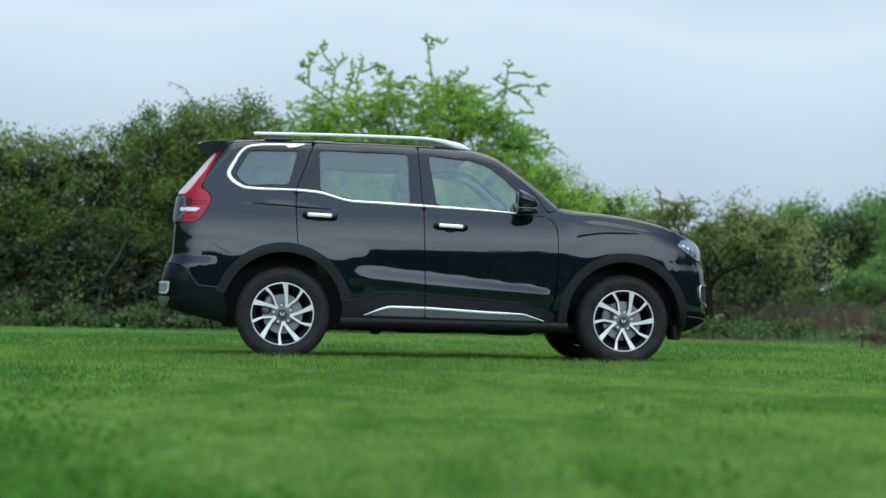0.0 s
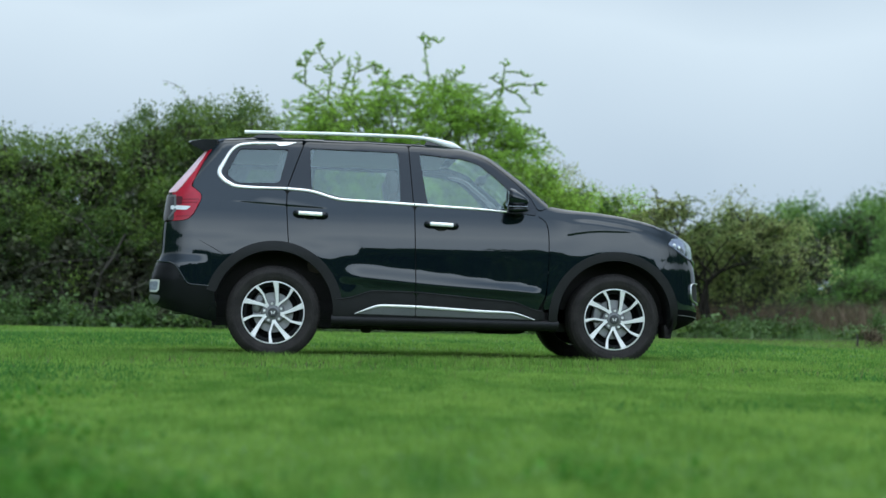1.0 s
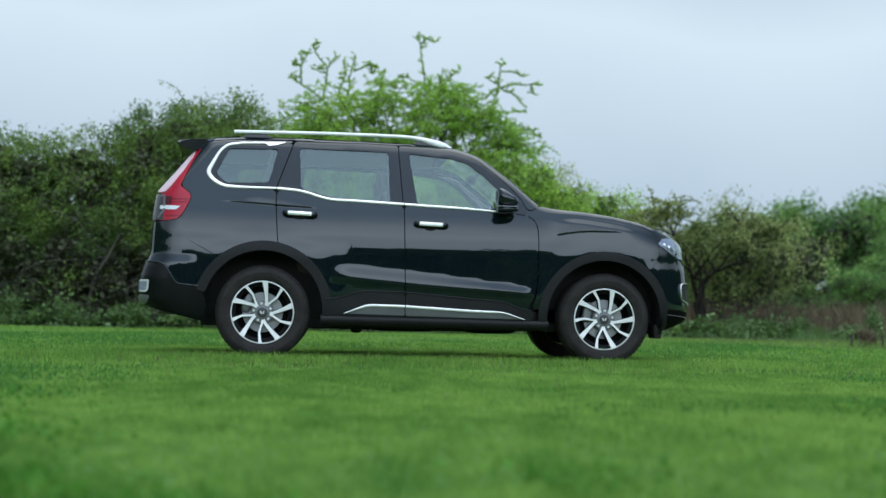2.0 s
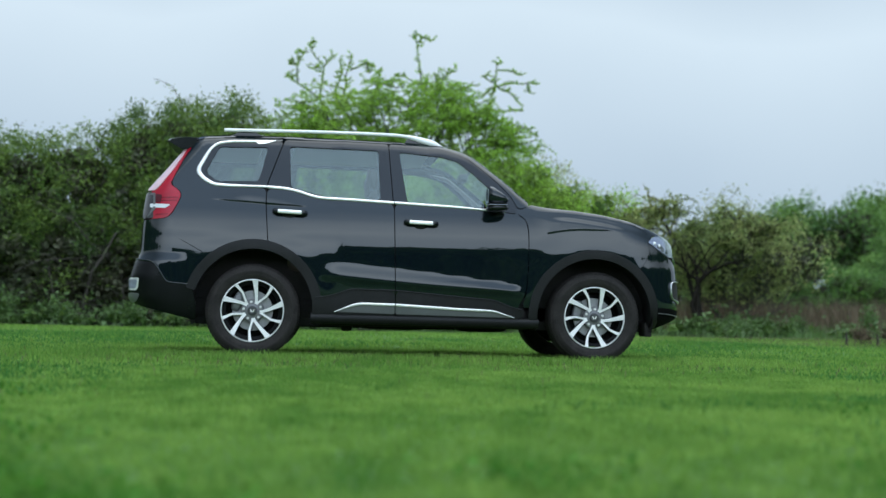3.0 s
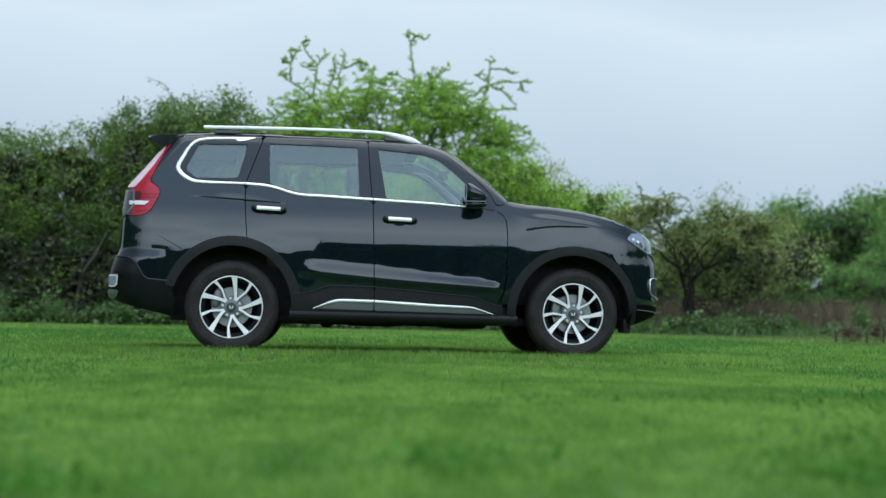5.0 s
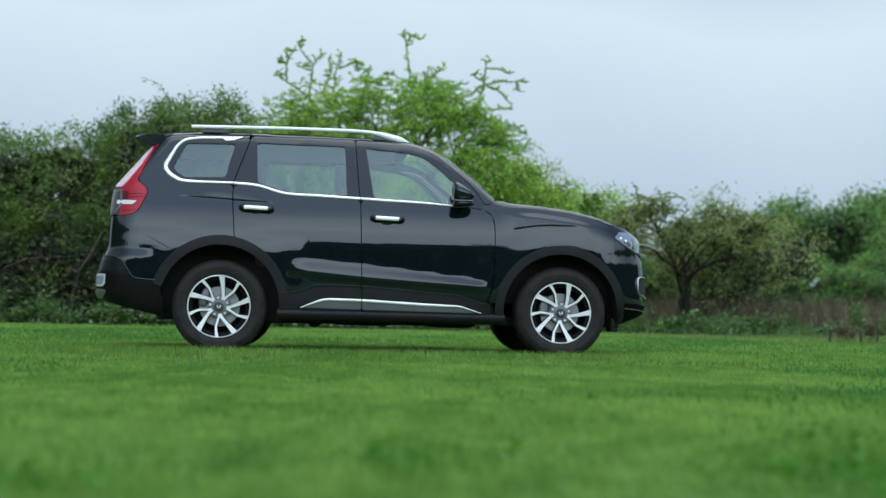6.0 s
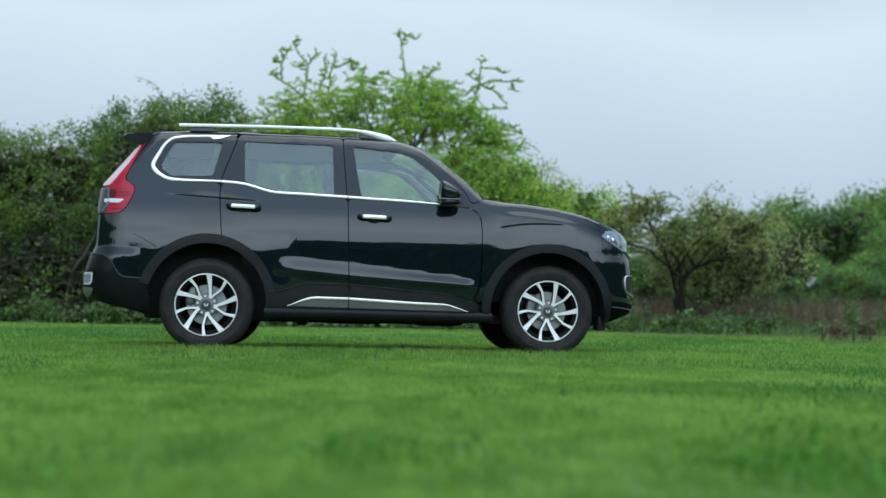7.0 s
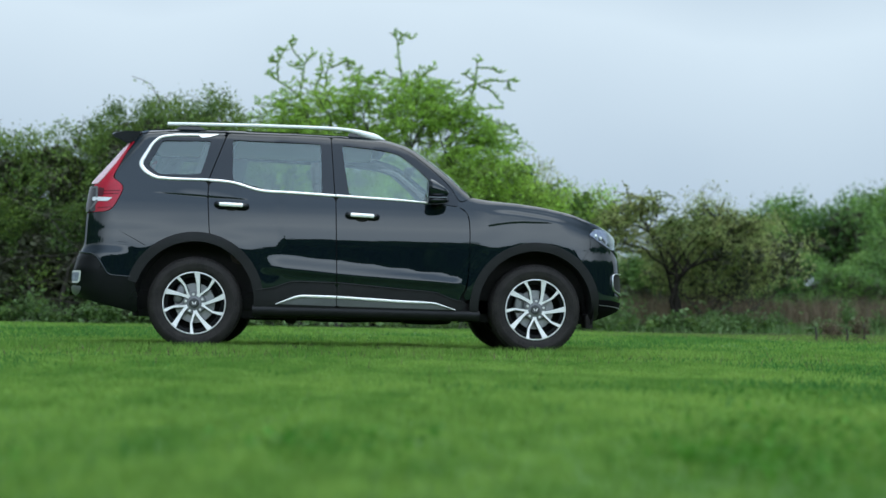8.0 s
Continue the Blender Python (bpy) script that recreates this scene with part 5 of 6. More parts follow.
for lx, lz in ((1.876, 0.990), (1.922, 0.972)):
    p = side(np.array([to_u(lx, lz)]), np.array([lz]))[0] - side_normal(np.array([to_u(lx, lz)]), np.array([lz]))[0] * 0.006
    bm = bmesh.new()
    add_blob(bm, p, (0.015, 0.010, 0.015), 2.2, 16, 10)
    both("projector", mesh_only("projector", bm), CHROME, lamp_in, "chrome projector lens")
panel("lamp_side", [(1.990, 1.030), (2.041, 1.014), (2.090, 0.975), (2.103, 0.905), (2.045, 0.888), (1.995, 0.925)], LAMPDARK, lamp_in, "grey lamp side", off=-0.002, thick=0.01, cut=0.008, step=0.02)
panel("lamp_bezel", [(1.859, 0.981), (1.926, 0.995), (1.983, 0.952), (2.022, 0.899), (1.926, 0.943)], SMOKELENS, lamp_in, "dark lamp bezel", off=-0.003, thick=0.01, cut=0.008, step=0.02)
panel("grille", [(2.121, 0.995), (2.789, 1.015), (2.789, 0.823), (2.151, 0.837)], UNDER, car, "dark radiator grille", off=-0.03, cut=0.01, step=0.04)
panel("grille_frame", [(2.112, 1.015), (2.789, 1.039), (2.789, 1.015), (2.132, 0.995), (2.151, 0.842), (2.789, 0.832), (2.789, 0.808), (2.139, 0.821)], GLOSSBLACK, car, "gloss black grille frame", off=0.012, thick=0.03, cut=0.01, step=0.025)
for k in range(6):
    bm = bmesh.new()
    y = -0.04 - k * 0.085
    add_box(bm, (2.05, y - 0.018, 0.84), (2.098, y + 0.018, 0.985), 0.008)
    both("grille_slat", mesh_only("grille_slat", bm), GRILLE, car, "dark chrome grille slat")
strip("grille_chrome", [(2.06, 0.874), (2.123, 0.834), (2.151, 0.794), (2.175, 0.775)], [0.012, 0.026, 0.022], GRILLE, car, "chrome grille corner", off=0.004)
fog = panel("fog_lamp_housing", [(2.027, 0.669), (2.118, 0.684), (2.214, 0.669), (2.214, 0.516), (2.118, 0.492), (2.036, 0.544)], UNDER, car, "black fog lamp recess", off=0.003, thick=0.02, cut=0.012, step=0.025)
strip("fog_lamp_chrome", [(2.166, 0.681), (2.06, 0.681), (2.029, 0.664), (2.033, 0.554), (2.055, 0.535), (2.118, 0.516), (2.156, 0.506)], [0.007, 0.008, 0.009, 0.010, 0.014], SATIN, fog, "chrome fog lamp surround", off=0.008, cut=0.015)
bm = bmesh.new()
add_blob(bm, (2.085, -0.66, 0.61), (0.03, 0.05, 0.03), 2.3, 14, 8)
both("fog_lamp", mesh_only("fog_lamp", bm), WHITELENS, fog, "pale fog lamp")
panel("bumper_grille", [(2.161, 0.784), (2.789, 0.784), (2.789, 0.516), (2.223, 0.516), (2.175, 0.708)], UNDER, car, "black lower grille", off=0.006, cut=0.01, step=0.05)
panel("front_skid", [(1.876, 0.462), (2.022, 0.458), (2.151, 0.440), (2.789, 0.44), (2.789, 0.380), (2.10, 0.368), (1.98, 0.325), (1.865, 0.288)], MATTE, car, "matt black lower lip", off=0.012, thick=0.02, cut=0.012)
strip("skid_edge", [(1.897, 0.42), (2.022, 0.412), (2.142, 0.396), (2.214, 0.393)], [0.005, 0.006, 0.014], HUBGREY, car, "thin silver lip edge", off=0.016, proud=0.004)
bm = bmesh.new()
add_box(bm, (1.812, -0.83, 0.222), (1.870, -0.62, 0.34), 0.010)
both("air_deflector", mesh_only("air_deflector", bm), RUBBER, car, "black rubber air deflector")

# door handles
for parent, hx, hz in ((rear_door, -1.097, 1.152), (front_door, -0.053, 1.093)):
    def at(x, z, off):
        q = side(np.array([x]), np.array([z]))[0] + side_normal(np.array([x]), np.array([z]))[0] * off
        return Vector(q)
    bm = bmesh.new()
    add_blob(bm, (0, 0, 0), (0.060, 0.008, 0.036), 2.2, 24, 10)
    me = mesh_only("handle_recess", bm)
    me.transform(Matrix.Translation(at(hx - 0.005, hz - 0.022, -0.004)) @ pose(0, 0, 0, 0, 2, 0))
    both("handle_recess", me, UNDER, parent, "dark handle recess")
    bm = bmesh.new()
    add_tube(bm, [(-0.118, 0.022, 0.004), (-0.116, -0.006, 0.003), (-0.100, -0.024, 0.001), (0.0, -0.030, -0.001), (0.100, -0.024, -0.001), (0.112, -0.006, 0.0), (0.114, 0.022, 0.0)], [0.024, 0.027, 0.026, 0.022, 0.026, 0.028, 0.025], 16, 0.9)
    me = mesh_only("door_handle", bm)
    me.transform(Matrix.Translation(at(hx, hz, 0.008)) @ pose(0, 0, 0, 0, 2, 0))
    handle, _ = both("door_handle", me, GLOSSBLACK, parent, "gloss black door handle")
    bm = bmesh.new()
    add_box(bm, (-0.098, -0.058, -0.013), (0.092, -0.030, 0.019), 0.007, 3)
    me = mesh_only("handle_chrome", bm)
    me.transform(Matrix.Translation(at(hx, hz, 0.008)) @ pose(0, 0, 0, 0, 2, 0))
    both("handle_chrome", me, CHROME, handle, "chrome handle bar")

# door mirrors
bm = bmesh.new()
add_blob(bm, (0, 0, 0), (0.088, 0.120, 0.034), 2.8, 28, 14)
for v in bm.verts:
    t = (v.co.x + 0.088) / 0.176
    v.co.z = v.co.z * (1.0 - 0.35 * t) + 0.006 * t
    v.co.y -= 0.02 * (1 - t)
me = mesh_only("mirror", bm)
me.transform(Matrix.Translation((0.546, -1.035, 1.222)))
mirror, _ = both("mirror", me, GLOSSBLACK, car, "gloss black door mirror")
bm = bmesh.new()
add_blob(bm, (0, 0, 0), (0.090, 0.122, 0.086), 2.9, 32, 18)
for v in bm.verts:
    t = max(0.0, (v.co.x + 0.090) / 0.18)
    if v.co.z > -0.05:
        v.co.z = -0.05 + (v.co.z + 0.05) * (1.12 - 0.86 * t)
    v.co.y += 0.02 * t
me = mesh_only("mirror_cap", bm)
me.transform(Matrix.Translation((0.544, -1.045, 1.326)))
both("mirror_cap", me, PAINT, mirror, "painted mirror cap")
bm = bmesh.new()
add_tube(bm, [(0.595, -0.86, 1.190), (0.575, -0.93, 1.198), (0.552, -1.00, 1.212)], [0.042, 0.038, 0.032], 12, 0.6)
both("mirror_foot", mesh_only("mirror_foot", bm), GLOSSBLACK, mirror)
bm = bmesh.new()
add_box(bm, (0.462, -1.165, 1.242), (0.61, -1.03, 1.248), 0.002)
both("mirror_trim", mesh_only("mirror_trim", bm), GRILLE, mirror, "thin silver line")
bm = bmesh.new()
add_blob(bm, (0.463, -1.035, 1.316), (0.004, 0.098, 0.062), 3.4, 20, 10)
both("mirror_glass", mesh_only("mirror_glass", bm), MIRRORGLASS, mirror, "silvered mirror glass")

# roof rails
rail_pts = [(-1.653, 1.832), (-1.432, 1.836), (-0.905, 1.842), (-0.454, 1.841), (-0.233, 1.837), (-0.128, 1.823), (-0.041, 1.799), (0.064, 1.771), (0.127, 1.752)]
bm = bmesh.new()
pts = resample(soften(rail_pts, 0.06, False, 2), 0.05, False)
L_ = np.linspace(0, 1, len(pts))
tube = [(p.x, -0.675 + 0.02 * k, p.y) for p, k in zip(pts, L_)]
add_tube(bm, tube, [float(np.interp(k, (0, 0.68, 0.80, 0.90, 0.96, 1.0), (0.014, 0.014, 0.024, 0.030, 0.024, 0.008))) for k in L_], 14, 1.0)
rail, _ = both("roof_rail", mesh_only("roof_rail", bm), RAIL, car, "silver raised roof rail")
for a, b, c, d in ((-1.59, -1.34, -1.53, -1.41), (-0.19, 0.03, -0.15, -0.01)):
    bm = bmesh.new()
    lo, hi = [], []
    for k in range(9):
        t = k / 8
        x0, x1 = a + (b - a) * t, c + (d - c) * t
        lo.append([bm.verts.new((x0, y, top_z(x0) - 0.012)) for y in (-0.665, -0.615)])
        hi.append([bm.verts.new((x1, y, 1.828 if x1 < -1 else min(1.828, 1.797 - 0.25 * (x1 + 0.05)))) for y in (-0.662, -0.635)])
    for i in range(8):
        bm.faces.new((lo[i][0], lo[i + 1][0], hi[i + 1][0], hi[i][0])); bm.faces.new((lo[i][1], hi[i][1], hi[i + 1][1], lo[i + 1][1])); bm.faces.new((hi[i][0], hi[i + 1][0], hi[i + 1][1], hi[i][1]))
    bm.faces.new((lo[0][0], hi[0][0], hi[0][1], lo[0][1])); bm.faces.new((lo[8][0], lo[8][1], hi[8][1], hi[8][0]))
    bmesh.ops.recalc_face_normals(bm, faces=bm.faces)
    both("rail_foot", mesh_only("rail_foot", bm), GLOSSBLACK, rail, "black rail foot")

# ---- wheels ----
WHEEL = {}
bm = bmesh.new()
add_lathe(bm, [(0.232, 0.0), (0.226, 0.02), (0.218, 0.06), (0.21, 0.18), (0.225, 0.20), (0.24, 0.205), (0.24, 0.21), (0.20, 0.20), (0.205, 0.06), (0.21, 0.01)], 56, True)
add_lathe(bm, [(0.001, 0.085), (0.11, 0.085), (0.15, 0.10), (0.205, 0.11)], 40)
WHEEL["wheel"] = (mesh_only("wheel", bm), ALLOYDARK, "dark alloy wheel barrel")
bm = bmesh.new()
add_lathe(bm, [(0.239, 0.006), (0.240, -0.005), (0.243, -0.009), (0.248, -0.008), (0.251, 0.0), (0.250, 0.012), (0.242, 0.014)], 72, True)
WHEEL["rim_lip"] = (mesh_only("rim_lip", bm), ALLOY, "machined rim lip")
bm = bmesh.new()
R_ = 0.372
add_lathe(bm, [(0.243, 0.012), (0.250, 0.0), (0.262, -0.012), (0.285, -0.022), (0.305, -0.0245), (0.306, -0.028), (0.318, -0.028), (0.319, -0.024), (0.335, -0.019), (0.350, -0.006), (0.361, 0.012), (R_ - 0.004, 0.030), (R_, 0.055), (R_, 0.068), (R_ - 0.009, 0.070), (R_ - 0.009, 0.078), (R_, 0.080), (R_, 0.105), (R_ - 0.009, 0.107), (R_ - 0.009, 0.117), (R_, 0.119),
              (R_, 0.144), (R_ - 0.009, 0.146), (R_ - 0.009, 0.154), (R_, 0.156), (R_, 0.175), (R_ - 0.006, 0.20), (0.355, 0.225), (0.33, 0.238), (0.29, 0.240), (0.25, 0.222), (0.243, 0.205)], 84)
for k in range(64):
    a = 2 * math.pi * k / 64
    for y0, y1, r in ((-0.002, 0.05, 0.358), (0.18, 0.226, 0.3585)):
        n0 = len(bm.verts)
        w = 0.0125
        q = []
        for yy, rr in ((y0, r - 0.001), ((y0 + y1) / 2, R_ + 0.0005), (y1, R_ + 0.0005)) if y0 < 0.1 else ((y0, R_ + 0.0005), ((y0 + y1) / 2, R_ + 0.0005), (y1, r - 0.001)):
            q.append([bm.verts.new((rr * math.cos(a + s * w / rr), yy, rr * math.sin(a + s * w / rr))) for s in (-1, 1)] + [bm.verts.new(((rr - 0.012) * math.cos(a + s * w / rr), yy, (rr - 0.012) * math.sin(a + s * w / rr))) for s in (1, -1)])
        for u, v in zip(q, q[1:]):
            for i in range(4):
                bm.faces.new((u[i], v[i], v[(i + 1) % 4], u[(i + 1) % 4]))
        bm.faces.new(q[0]); bm.faces.new(q[-1][::-1])
# raised marks on the sidewall
for k in range(30):
    if k % 15 < 8:
        a = 2 * math.pi * k / 30
        for da in (-0.035, 0.035):
            v = [bm.verts.new((r * math.cos(a + da + s), y, r * math.sin(a + da + s))) for y in (-0.0265, -0.02) for r, s in ((0.284, -0.022), (0.284, 0.022), (0.302, 0.022), (0.302, -0.022))]
            for f in ((0, 1, 2, 3), (0, 4, 5, 1), (1, 5, 6, 2), (2, 6, 7, 3), (3, 7, 4, 0)):
                bm.faces.new([v[i] for i in f])
WHEEL["tyre"] = (mesh_only("tyre", bm, 30), RUBBER, "black all-terrain tyre")


def spoke_mesh():
    """One forked spoke, its foot at the hub and its two arms at the rim, pointing down."""
    bm = bmesh.new()
    def polar(r, deg):
        a = radians(-90 + deg)
        return Vector((r * math.cos(a), 0, r * math.sin(a)))
    arms = [[(0.060, 8.0, 0.024), (0.085, 14.5, 0.024), (0.12, 21.5, 0.026), (0.16, 26.5, 0.030), (0.205, 30.0, 0.037), (0.242, 32.0, 0.047)],
            [(0.060, 5.0, 0.019), (0.085, 0.5, 0.018), (0.12, -4.5, 0.017), (0.162, -7.0, 0.018), (0.205, -4.5, 0.022), (0.242, -2.5, 0.029)]]
    for arm in arms:
        rows = []
        for i, (r, d, w) in enumerate(arm):
            c = polar(r, d)
            a, b = arm[max(i - 1, 0)], arm[min(i + 1, len(arm) - 1)]
            t = (polar(b[0], b[1]) - polar(a[0], a[1])).normalized()
            s = Vector((t.z, 0, -t.x)) * (w / 2)
            dish = 0.014 * (1 - (r / 0.237) ** 1.5) - 0.004
            rows.append([bm.verts.new(c + s * k + Vector((0, dish + dy, 0))) for k, dy in ((-1.12, 0.045), (-1.0, 0.003), (-0.90, 0.0), (0.90, 0.0), (1.0, 0.003), (1.12, 0.045))])
        for u, v in zip(rows, rows[1:]):
            for i in range(5):
                f = bm.faces.new((u[i], u[i + 1], v[i + 1], v[i]))
                f.material_index = 0 if i in (1, 2, 3) else 1
        bm.faces.new(rows[0]).material_index = 1
    bmesh.ops.recalc_face_normals(bm, faces=bm.faces)
    return mesh_only("spoke", bm, 25)


WHEEL["spoke"] = (spoke_mesh(), [ALLOY, ALLOYDARK], "machined forked alloy spoke")
bm = bmesh.new()
add_lathe(bm, [(0.001, 0.004), (0.030, 0.004), (0.042, 0.008), (0.052, 0.011), (0.086, 0.012), (0.092, 0.018), (0.092, 0.06)], 40)
WHEEL["hub"] = (mesh_only("hub", bm), HUBGREY, "grey wheel hub")
bm = bmesh.new()
add_lathe(bm, [(0.001, -0.004), (0.032, -0.003), (0.038, 0.003), (0.038, 0.01)], 32)
WHEEL["centre_cap"] = (mesh_only("centre_cap", bm), CAPGREY, "dark grey centre cap")
bm = bmesh.new()
for sx in (-1, 1):
    v = [bm.verts.new((sx * x, y, z)) for y in (-0.0075, -0.002) for x, z in ((0.001, -0.010), (0.010, -0.014), (0.019, 0.012), (0.008, 0.008))]
    for f in ((0, 1, 2, 3), (0, 4, 5, 1), (1, 5, 6, 2), (2, 6, 7, 3), (3, 7, 4, 0)):
        bm.faces.new([v[i] for i in f])
bmesh.ops.recalc_face_normals(bm, faces=bm.faces)
WHEEL["cap_badge"] = (mesh_only("cap_badge", bm), CHROME, "plain silver badge")
bm = bmesh.new()
add_lathe(bm, [(0.001, -0.006), (0.009, -0.006), (0.0115, -0.002), (0.0115, 0.012)], 6)
WHEEL["lug_nut"] = (mesh_only("lug_nut", bm), CHROME, "chrome lug nut")
bm = bmesh.new()
add_lathe(bm, [(0.07, 0.058), (0.158, 0.058), (0.160, 0.062), (0.160, 0.082), (0.07, 0.082)], 56, True)
WHEEL["brake_disc"] = (mesh_only("brake_disc", bm), DISC, "bare steel brake disc")
bm = bmesh.new()
add_blob(bm, (-0.135, 0.066, 0.03), (0.042, 0.03, 0.085), 3, 16, 10)
WHEEL["brake_caliper"] = (mesh_only("brake_caliper", bm), CALIPER, "grey brake caliper")


def build_wheel(x, sgn, turn):
    def add(key, parent, m=None):
        me, mt, lab = WHEEL[key]
        ob = link_mesh(key, me, mt, parent, lab)
        if m is not None:
            ob.matrix_basis = m
        return ob
    base = Matrix.Translation((x, sgn * 0.905, 0.37)) @ Matrix.Rotation(0 if sgn < 0 else math.pi, 4, 'Z')
    w = add("wheel", car, base @ Matrix.Rotation(radians(turn), 4, 'Y'))
    add("rim_lip", w); add("tyre", w)
    add("brake_disc", w)
    add("brake_caliper", w, Matrix.Rotation(radians(-turn + (20 if x < 0 else 10)), 4, 'Y'))
    hub = add("hub", w)
    add("centre_cap", w); add("cap_badge", w, Matrix.Rotation(radians(-turn), 4, 'Y'))
    for k in range(5):
        add("spoke", w, Matrix.Rotation(radians(72 * k), 4, 'Y'))
        a = radians(-90 + 43 + 72 * k)
        add("lug_nut", w, Matrix.Translation((0.070 * math.cos(a), 0.008, 0.070 * math.sin(a))))


for wx, turn in ((-1.375, 0.0), (1.375, 12.0)):
    for sgn in (-1, 1):
        build_wheel(wx, sgn, turn)

# ---- underside, wheel wells, cabin ----
for cx in (-1.372, 1.368):
    for sgn in (-1, 1):
        bm = bmesh.new()
        rings = []
        for y in (0.925, 0.60):
            rings.append([bm.verts.new((cx + 0.49 * math.cos(radians(a)), sgn * y, 0.375 + 0.49 * math.sin(radians(a)))) for a in range(-14, 195, 8)])
        for i in range(len(rings[0]) - 1):
            bm.faces.new((rings[0][i], rings[0][i + 1], rings[1][i + 1], rings[1][i]))
        bm.faces.new(rings[1])
        part("wheel_well_liner", bm, UNDER, car, "black wheel well liner")
bm = bmesh.new()
add_box(bm, (-0.90, -0.86, 0.262), (0.86, 0.86, 0.42), 0.03)
add_box(bm, (-2.20, -0.62, 0.37), (-1.85, 0.62, 0.50), 0.04)
add_box(bm, (-1.90, -0.62, 0.31), (-0.85, 0.62, 0.48), 0.04)
add_box(bm, (0.80, -0.60, 0.29), (1.86, 0.60, 0.48), 0.04)
add_box(bm, (1.80, -0.60, 0.37), (2.08, 0.60, 0.50), 0.04)
part("floor_pan", bm, UNDER, car, "black underbody")
bm = bmesh.new()
add_tube(bm, [(-1.375, -0.75, 0.36), (-1.375, -0.2, 0.35), (-1.375, 0.2, 0.35), (-1.375, 0.75, 0.36)], [0.05, 0.05, 0.05, 0.05], 12)
add_blob(bm, (-1.375, 0.05, 0.33), (0.14, 0.16, 0.13), 2.2)
part("rear_axle", bm, UNDER, car, "black rear axle")
bm = bmesh.new()
add_blob(bm, (-0.62, -0.45, 0.265), (0.05, 0.10, 0.05), 3)
add_blob(bm, (-0.2, 0.1, 0.275), (0.30, 0.25, 0.045), 4)
add_blob(bm, (0.55, 0.0, 0.275), (0.22, 0.28, 0.05), 4)
add_tube(bm, [(-2.0, 0.4, 0.33), (-1.0, 0.35, 0.27), (0.6, 0.25, 0.27)], 0.035, 10)
part("gearbox", bm, UNDER, car, "gearbox and exhaust under the floor")
for nm, poly in (("door_card", [(-0.204, 0.42), (-0.223, 1.235), (0.237, 1.221), (0.678, 1.187), (0.755, 1.091), (0.755, 0.42)]), ("door_card", [(-0.291, 0.42), (-0.31, 1.24), (-0.809, 1.259), (-1.049, 1.293), (-1.241, 1.312), (-1.221, 0.947), (-0.953, 0.756), (-0.857, 0.42)]),
                 ("cargo_trim", [(-1.317, 1.331), (-1.336, 0.947), (-1.816, 0.804), (-2.104, 0.784), (-2.104, 1.235), (-1.864, 1.341)])):
    panel(nm, poly, DARKTRIM, front_door if nm == "door_card" and poly[0][0] > -0.3 else rear_door if nm == "door_card" else car, "dark inner trim", off=-0.06, thick=0.02, step=0.08)
bm = bmesh.new()
add_box(bm, (-0.84, -0.84, 0.43), (0.82, 0.84, 0.52))
add_box(bm, (-2.2, -0.57, 0.43), (-0.84, 0.57, 0.52))
part("cabin_floor", bm, DARKTRIM, car, "dark cabin carpet")
grid_part("headliner", lambda a, b: (-1.9 + 1.95 * a, (2 * b - 1) * 0.64, 1.735 + 0.015 * (1 - (2 * b - 1) ** 2)), 8, 8, LINER, car, "pale headliner", 0.012)
bm = bmesh.new()
add_blob(bm, (0.72, 0, 1.06), (0.24, 0.78, 0.17), 3.5, 28, 14)
part("dashboard", bm, DARKTRIM, car, "dark dashboard")
bm = bmesh.new()
n1, n2 = 32, 8
vs = [[bm.verts.new(((0.185 + 0.016 * math.cos(2 * math.pi * j / n2)) * math.cos(2 * math.pi * i / n1), (0.185 + 0.016 * math.cos(2 * math.pi * j / n2)) * math.sin(2 * math.pi * i / n1), 0.016 * math.sin(2 * math.pi * j / n2))) for j in range(n2)] for i in range(n1)]
for i in range(n1):
    for j in range(n2):
        bm.faces.new((vs[i][j], vs[(i + 1) % n1][j], vs[(i + 1) % n1][(j + 1) % n2], vs[i][(j + 1) % n2]))
add_tube(bm, [(-0.18, 0, 0), (0.18, 0, 0)], 0.022, 8)
add_tube(bm, [(0, 0, 0), (0, -0.18, 0)], 0.02, 8)
add_blob(bm, (0, 0, 0.0), (0.07, 0.06, 0.03), 2.4, 16, 8)
me = mesh_only("steering_wheel", bm)
me.transform(pose(0.40, -0.38, 1.13, 0, 0, 0) @ pose(0, 0, 0, 0, -62, 0) @ pose(0, 0, 0, 0, 0, 90))
link_mesh("steering_wheel", me, DARKTRIM, car, "dark steering wheel")
bm = bmesh.new()
add_box(bm, (0.335, -0.12, 1.528), (0.405, 0.12, 1.600), 0.016)
add_tube(bm, [(0.40, 0, 1.58), (0.46, 0, 1.66)], 0.012, 8)
part("cabin_mirror", bm, DARKTRIM, car, "inside rear-view mirror")
SEATMESH = {}
bm = bmesh.new(); add_blob(bm, (0, 0, 0), (0.27, 0.25, 0.10), 3.5); SEATMESH["seat_base"] = mesh_only("seat_base", bm)
bm = bmesh.new(); add_blob(bm, (0, 0, 0), (0.085, 0.245, 0.33), 3.2); SEATMESH["seat_back"] = mesh_only("seat_back", bm)
bm = bmesh.new(); add_blob(bm, (0, 0, 0), (0.05, 0.13, 0.09), 3.0); SEATMESH["headrest"] = mesh_only("headrest", bm)
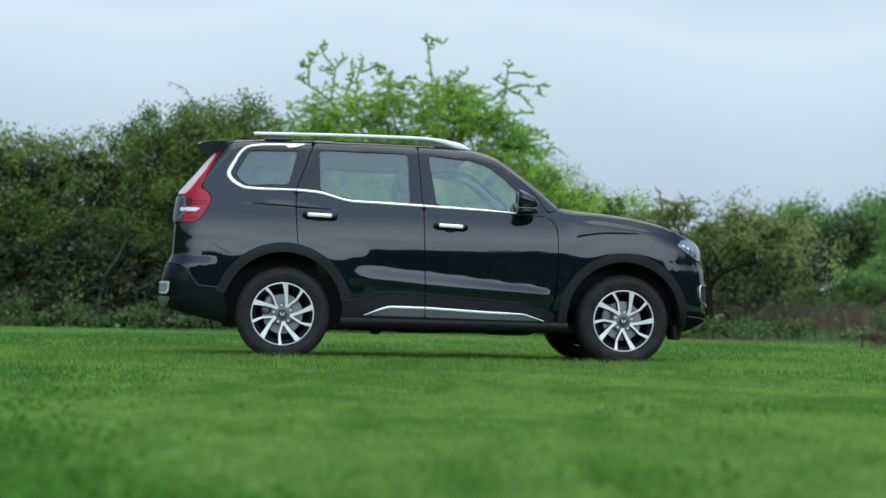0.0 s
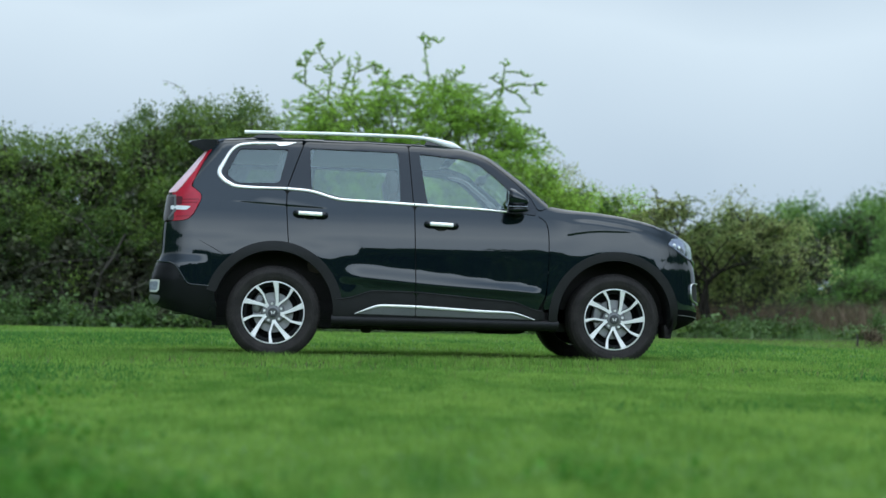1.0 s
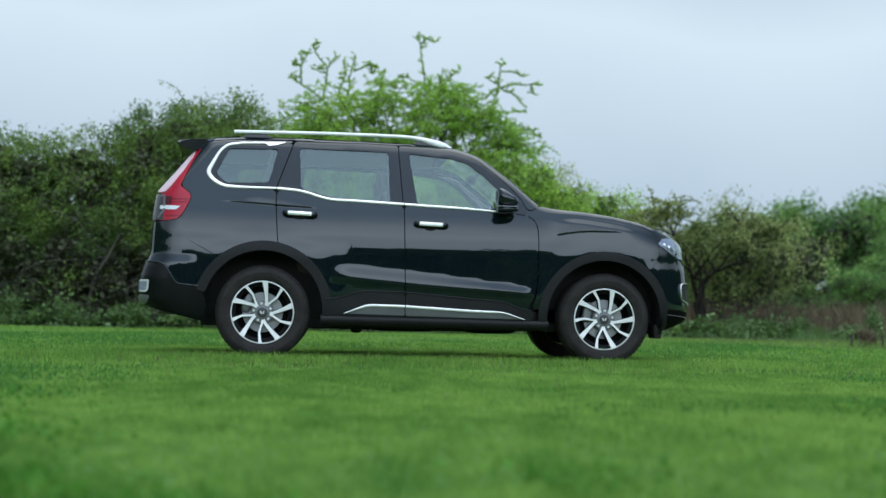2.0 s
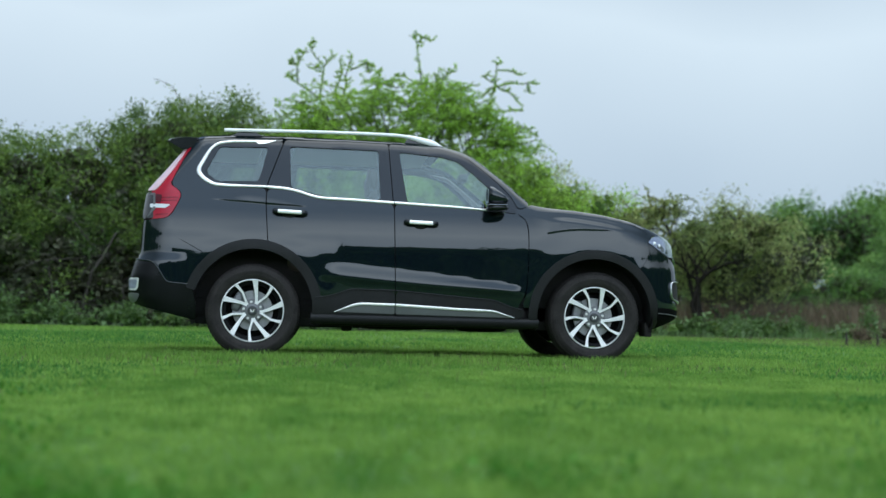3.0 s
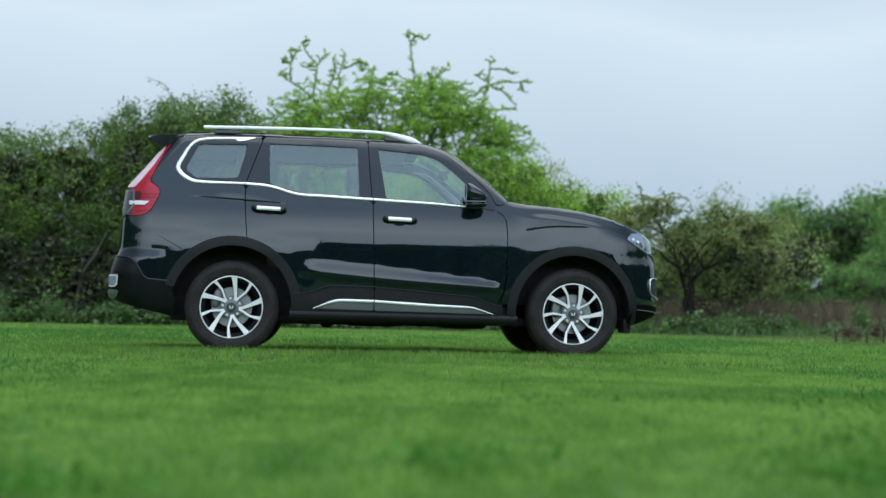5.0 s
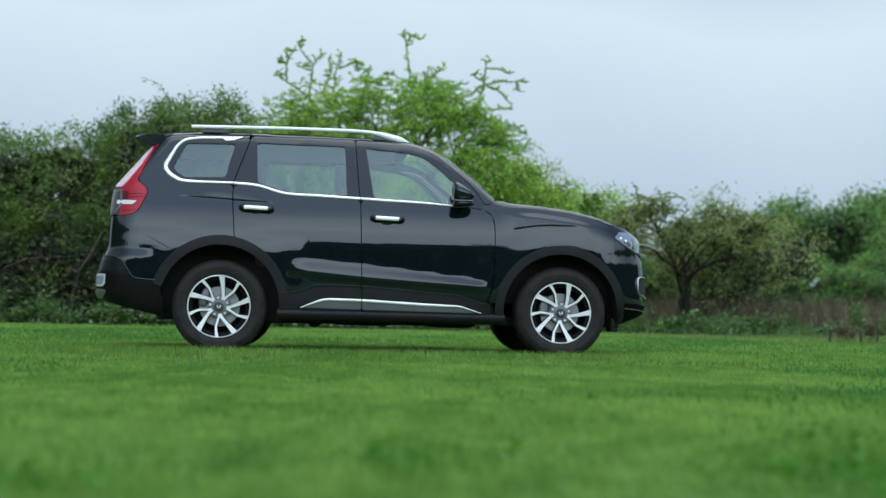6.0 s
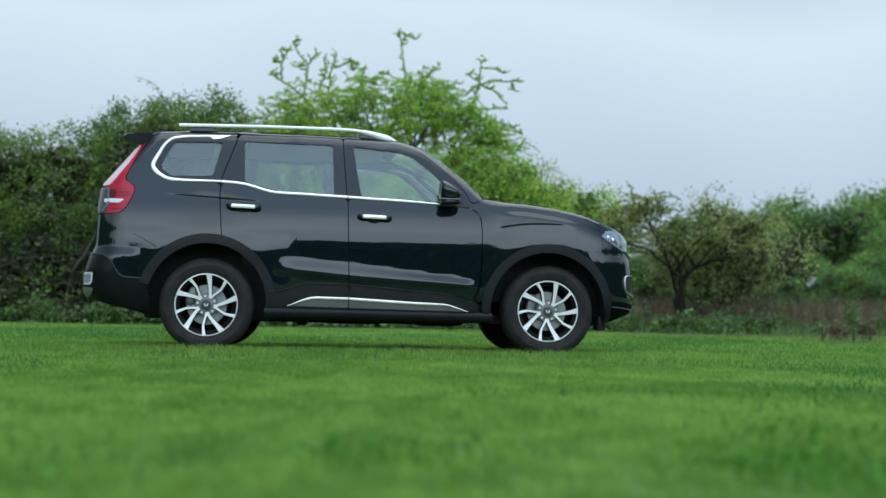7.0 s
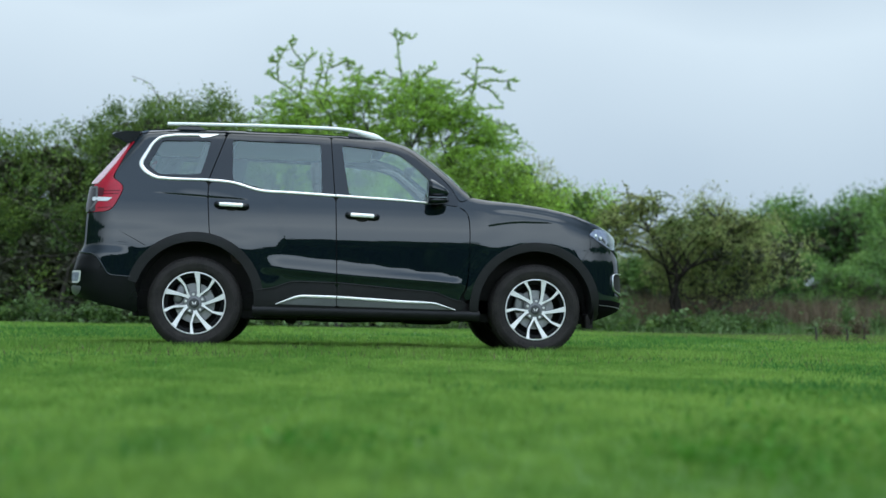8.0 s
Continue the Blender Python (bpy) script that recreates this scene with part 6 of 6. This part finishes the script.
for sx, sy, bx in ((-0.02, -0.38, 0), (-0.02, 0.38, 0), (-0.92, -0.38, 0), (-0.92, 0.38, 0), (-0.92, 0.0, 0), (-1.62, -0.35, 0), (-1.62, 0.35, 0)):
    dz = 0.0 if sx > -1.5 else -0.02
    b = link_mesh("seat", SEATMESH["seat_base"], SEAT, car, "brown leatherette seat"); b.matrix_basis = pose(sx, sy, 0.78 + dz, 0, -6, 0)
    k = link_mesh("seat_back", SEATMESH["seat_back"], SEAT, b); k.matrix_basis = b.matrix_basis.inverted() @ pose(sx - 0.31, sy, 1.08 + dz, 0, -14, 0)
    h = link_mesh("headrest", SEATMESH["headrest"], SEAT, b); h.matrix_basis = b.matrix_basis.inverted() @ pose(sx - 0.41, sy, 1.49 + dz, 0, -8, 0)

for nm, poly in (("b_pillar", [(-0.40, 0.36), (-0.41, 1.75), (-0.22, 1.735), (-0.14, 0.36)]), ("c_pillar", [(-1.43, 0.98), (-1.43, 1.35), (-1.33, 1.745), (-1.07, 1.745), (-1.17, 1.35), (-1.17, 0.92)]), ("inner_sill", [(-0.86, 0.29), (-0.86, 0.42), (0.80, 0.42), (0.80, 0.29)])):
    panel(nm, poly, UNDER, car, "black inner pillar", off=-0.028, thick=0.02, step=0.06, cut=0.01)

panel("roof_backing", [(-1.99, 1.70), (-1.97, 1.772), (-1.6, 1.800), (-1.15, 1.803), (-1.15, 1.77), (-1.6, 1.765), (-1.83, 1.74)], PAINT, car, off=-0.014, thick=0.012, cut=0.01, step=0.03)
panel("cowl_side", [(0.64, 1.17), (0.66, 1.30), (0.80, 1.30), (0.86, 1.25), (0.83, 1.12), (0.74, 1.13)], PAINT, car, off=-0.016, thick=0.012, cut=0.01, step=0.03)
panel("pillar_trim", [(0.70, 1.26), (0.79, 1.285), (0.69, 1.385), (0.60, 1.47), (0.455, 1.58), (0.32, 1.68), (0.20, 1.70), (0.13, 1.69), (0.30, 1.63), (0.43, 1.53), (0.55, 1.42), (0.64, 1.32)], PILLAR, car, "grey inner pillar trim", off=-0.04, thick=0.015, cut=0.02, step=0.03)
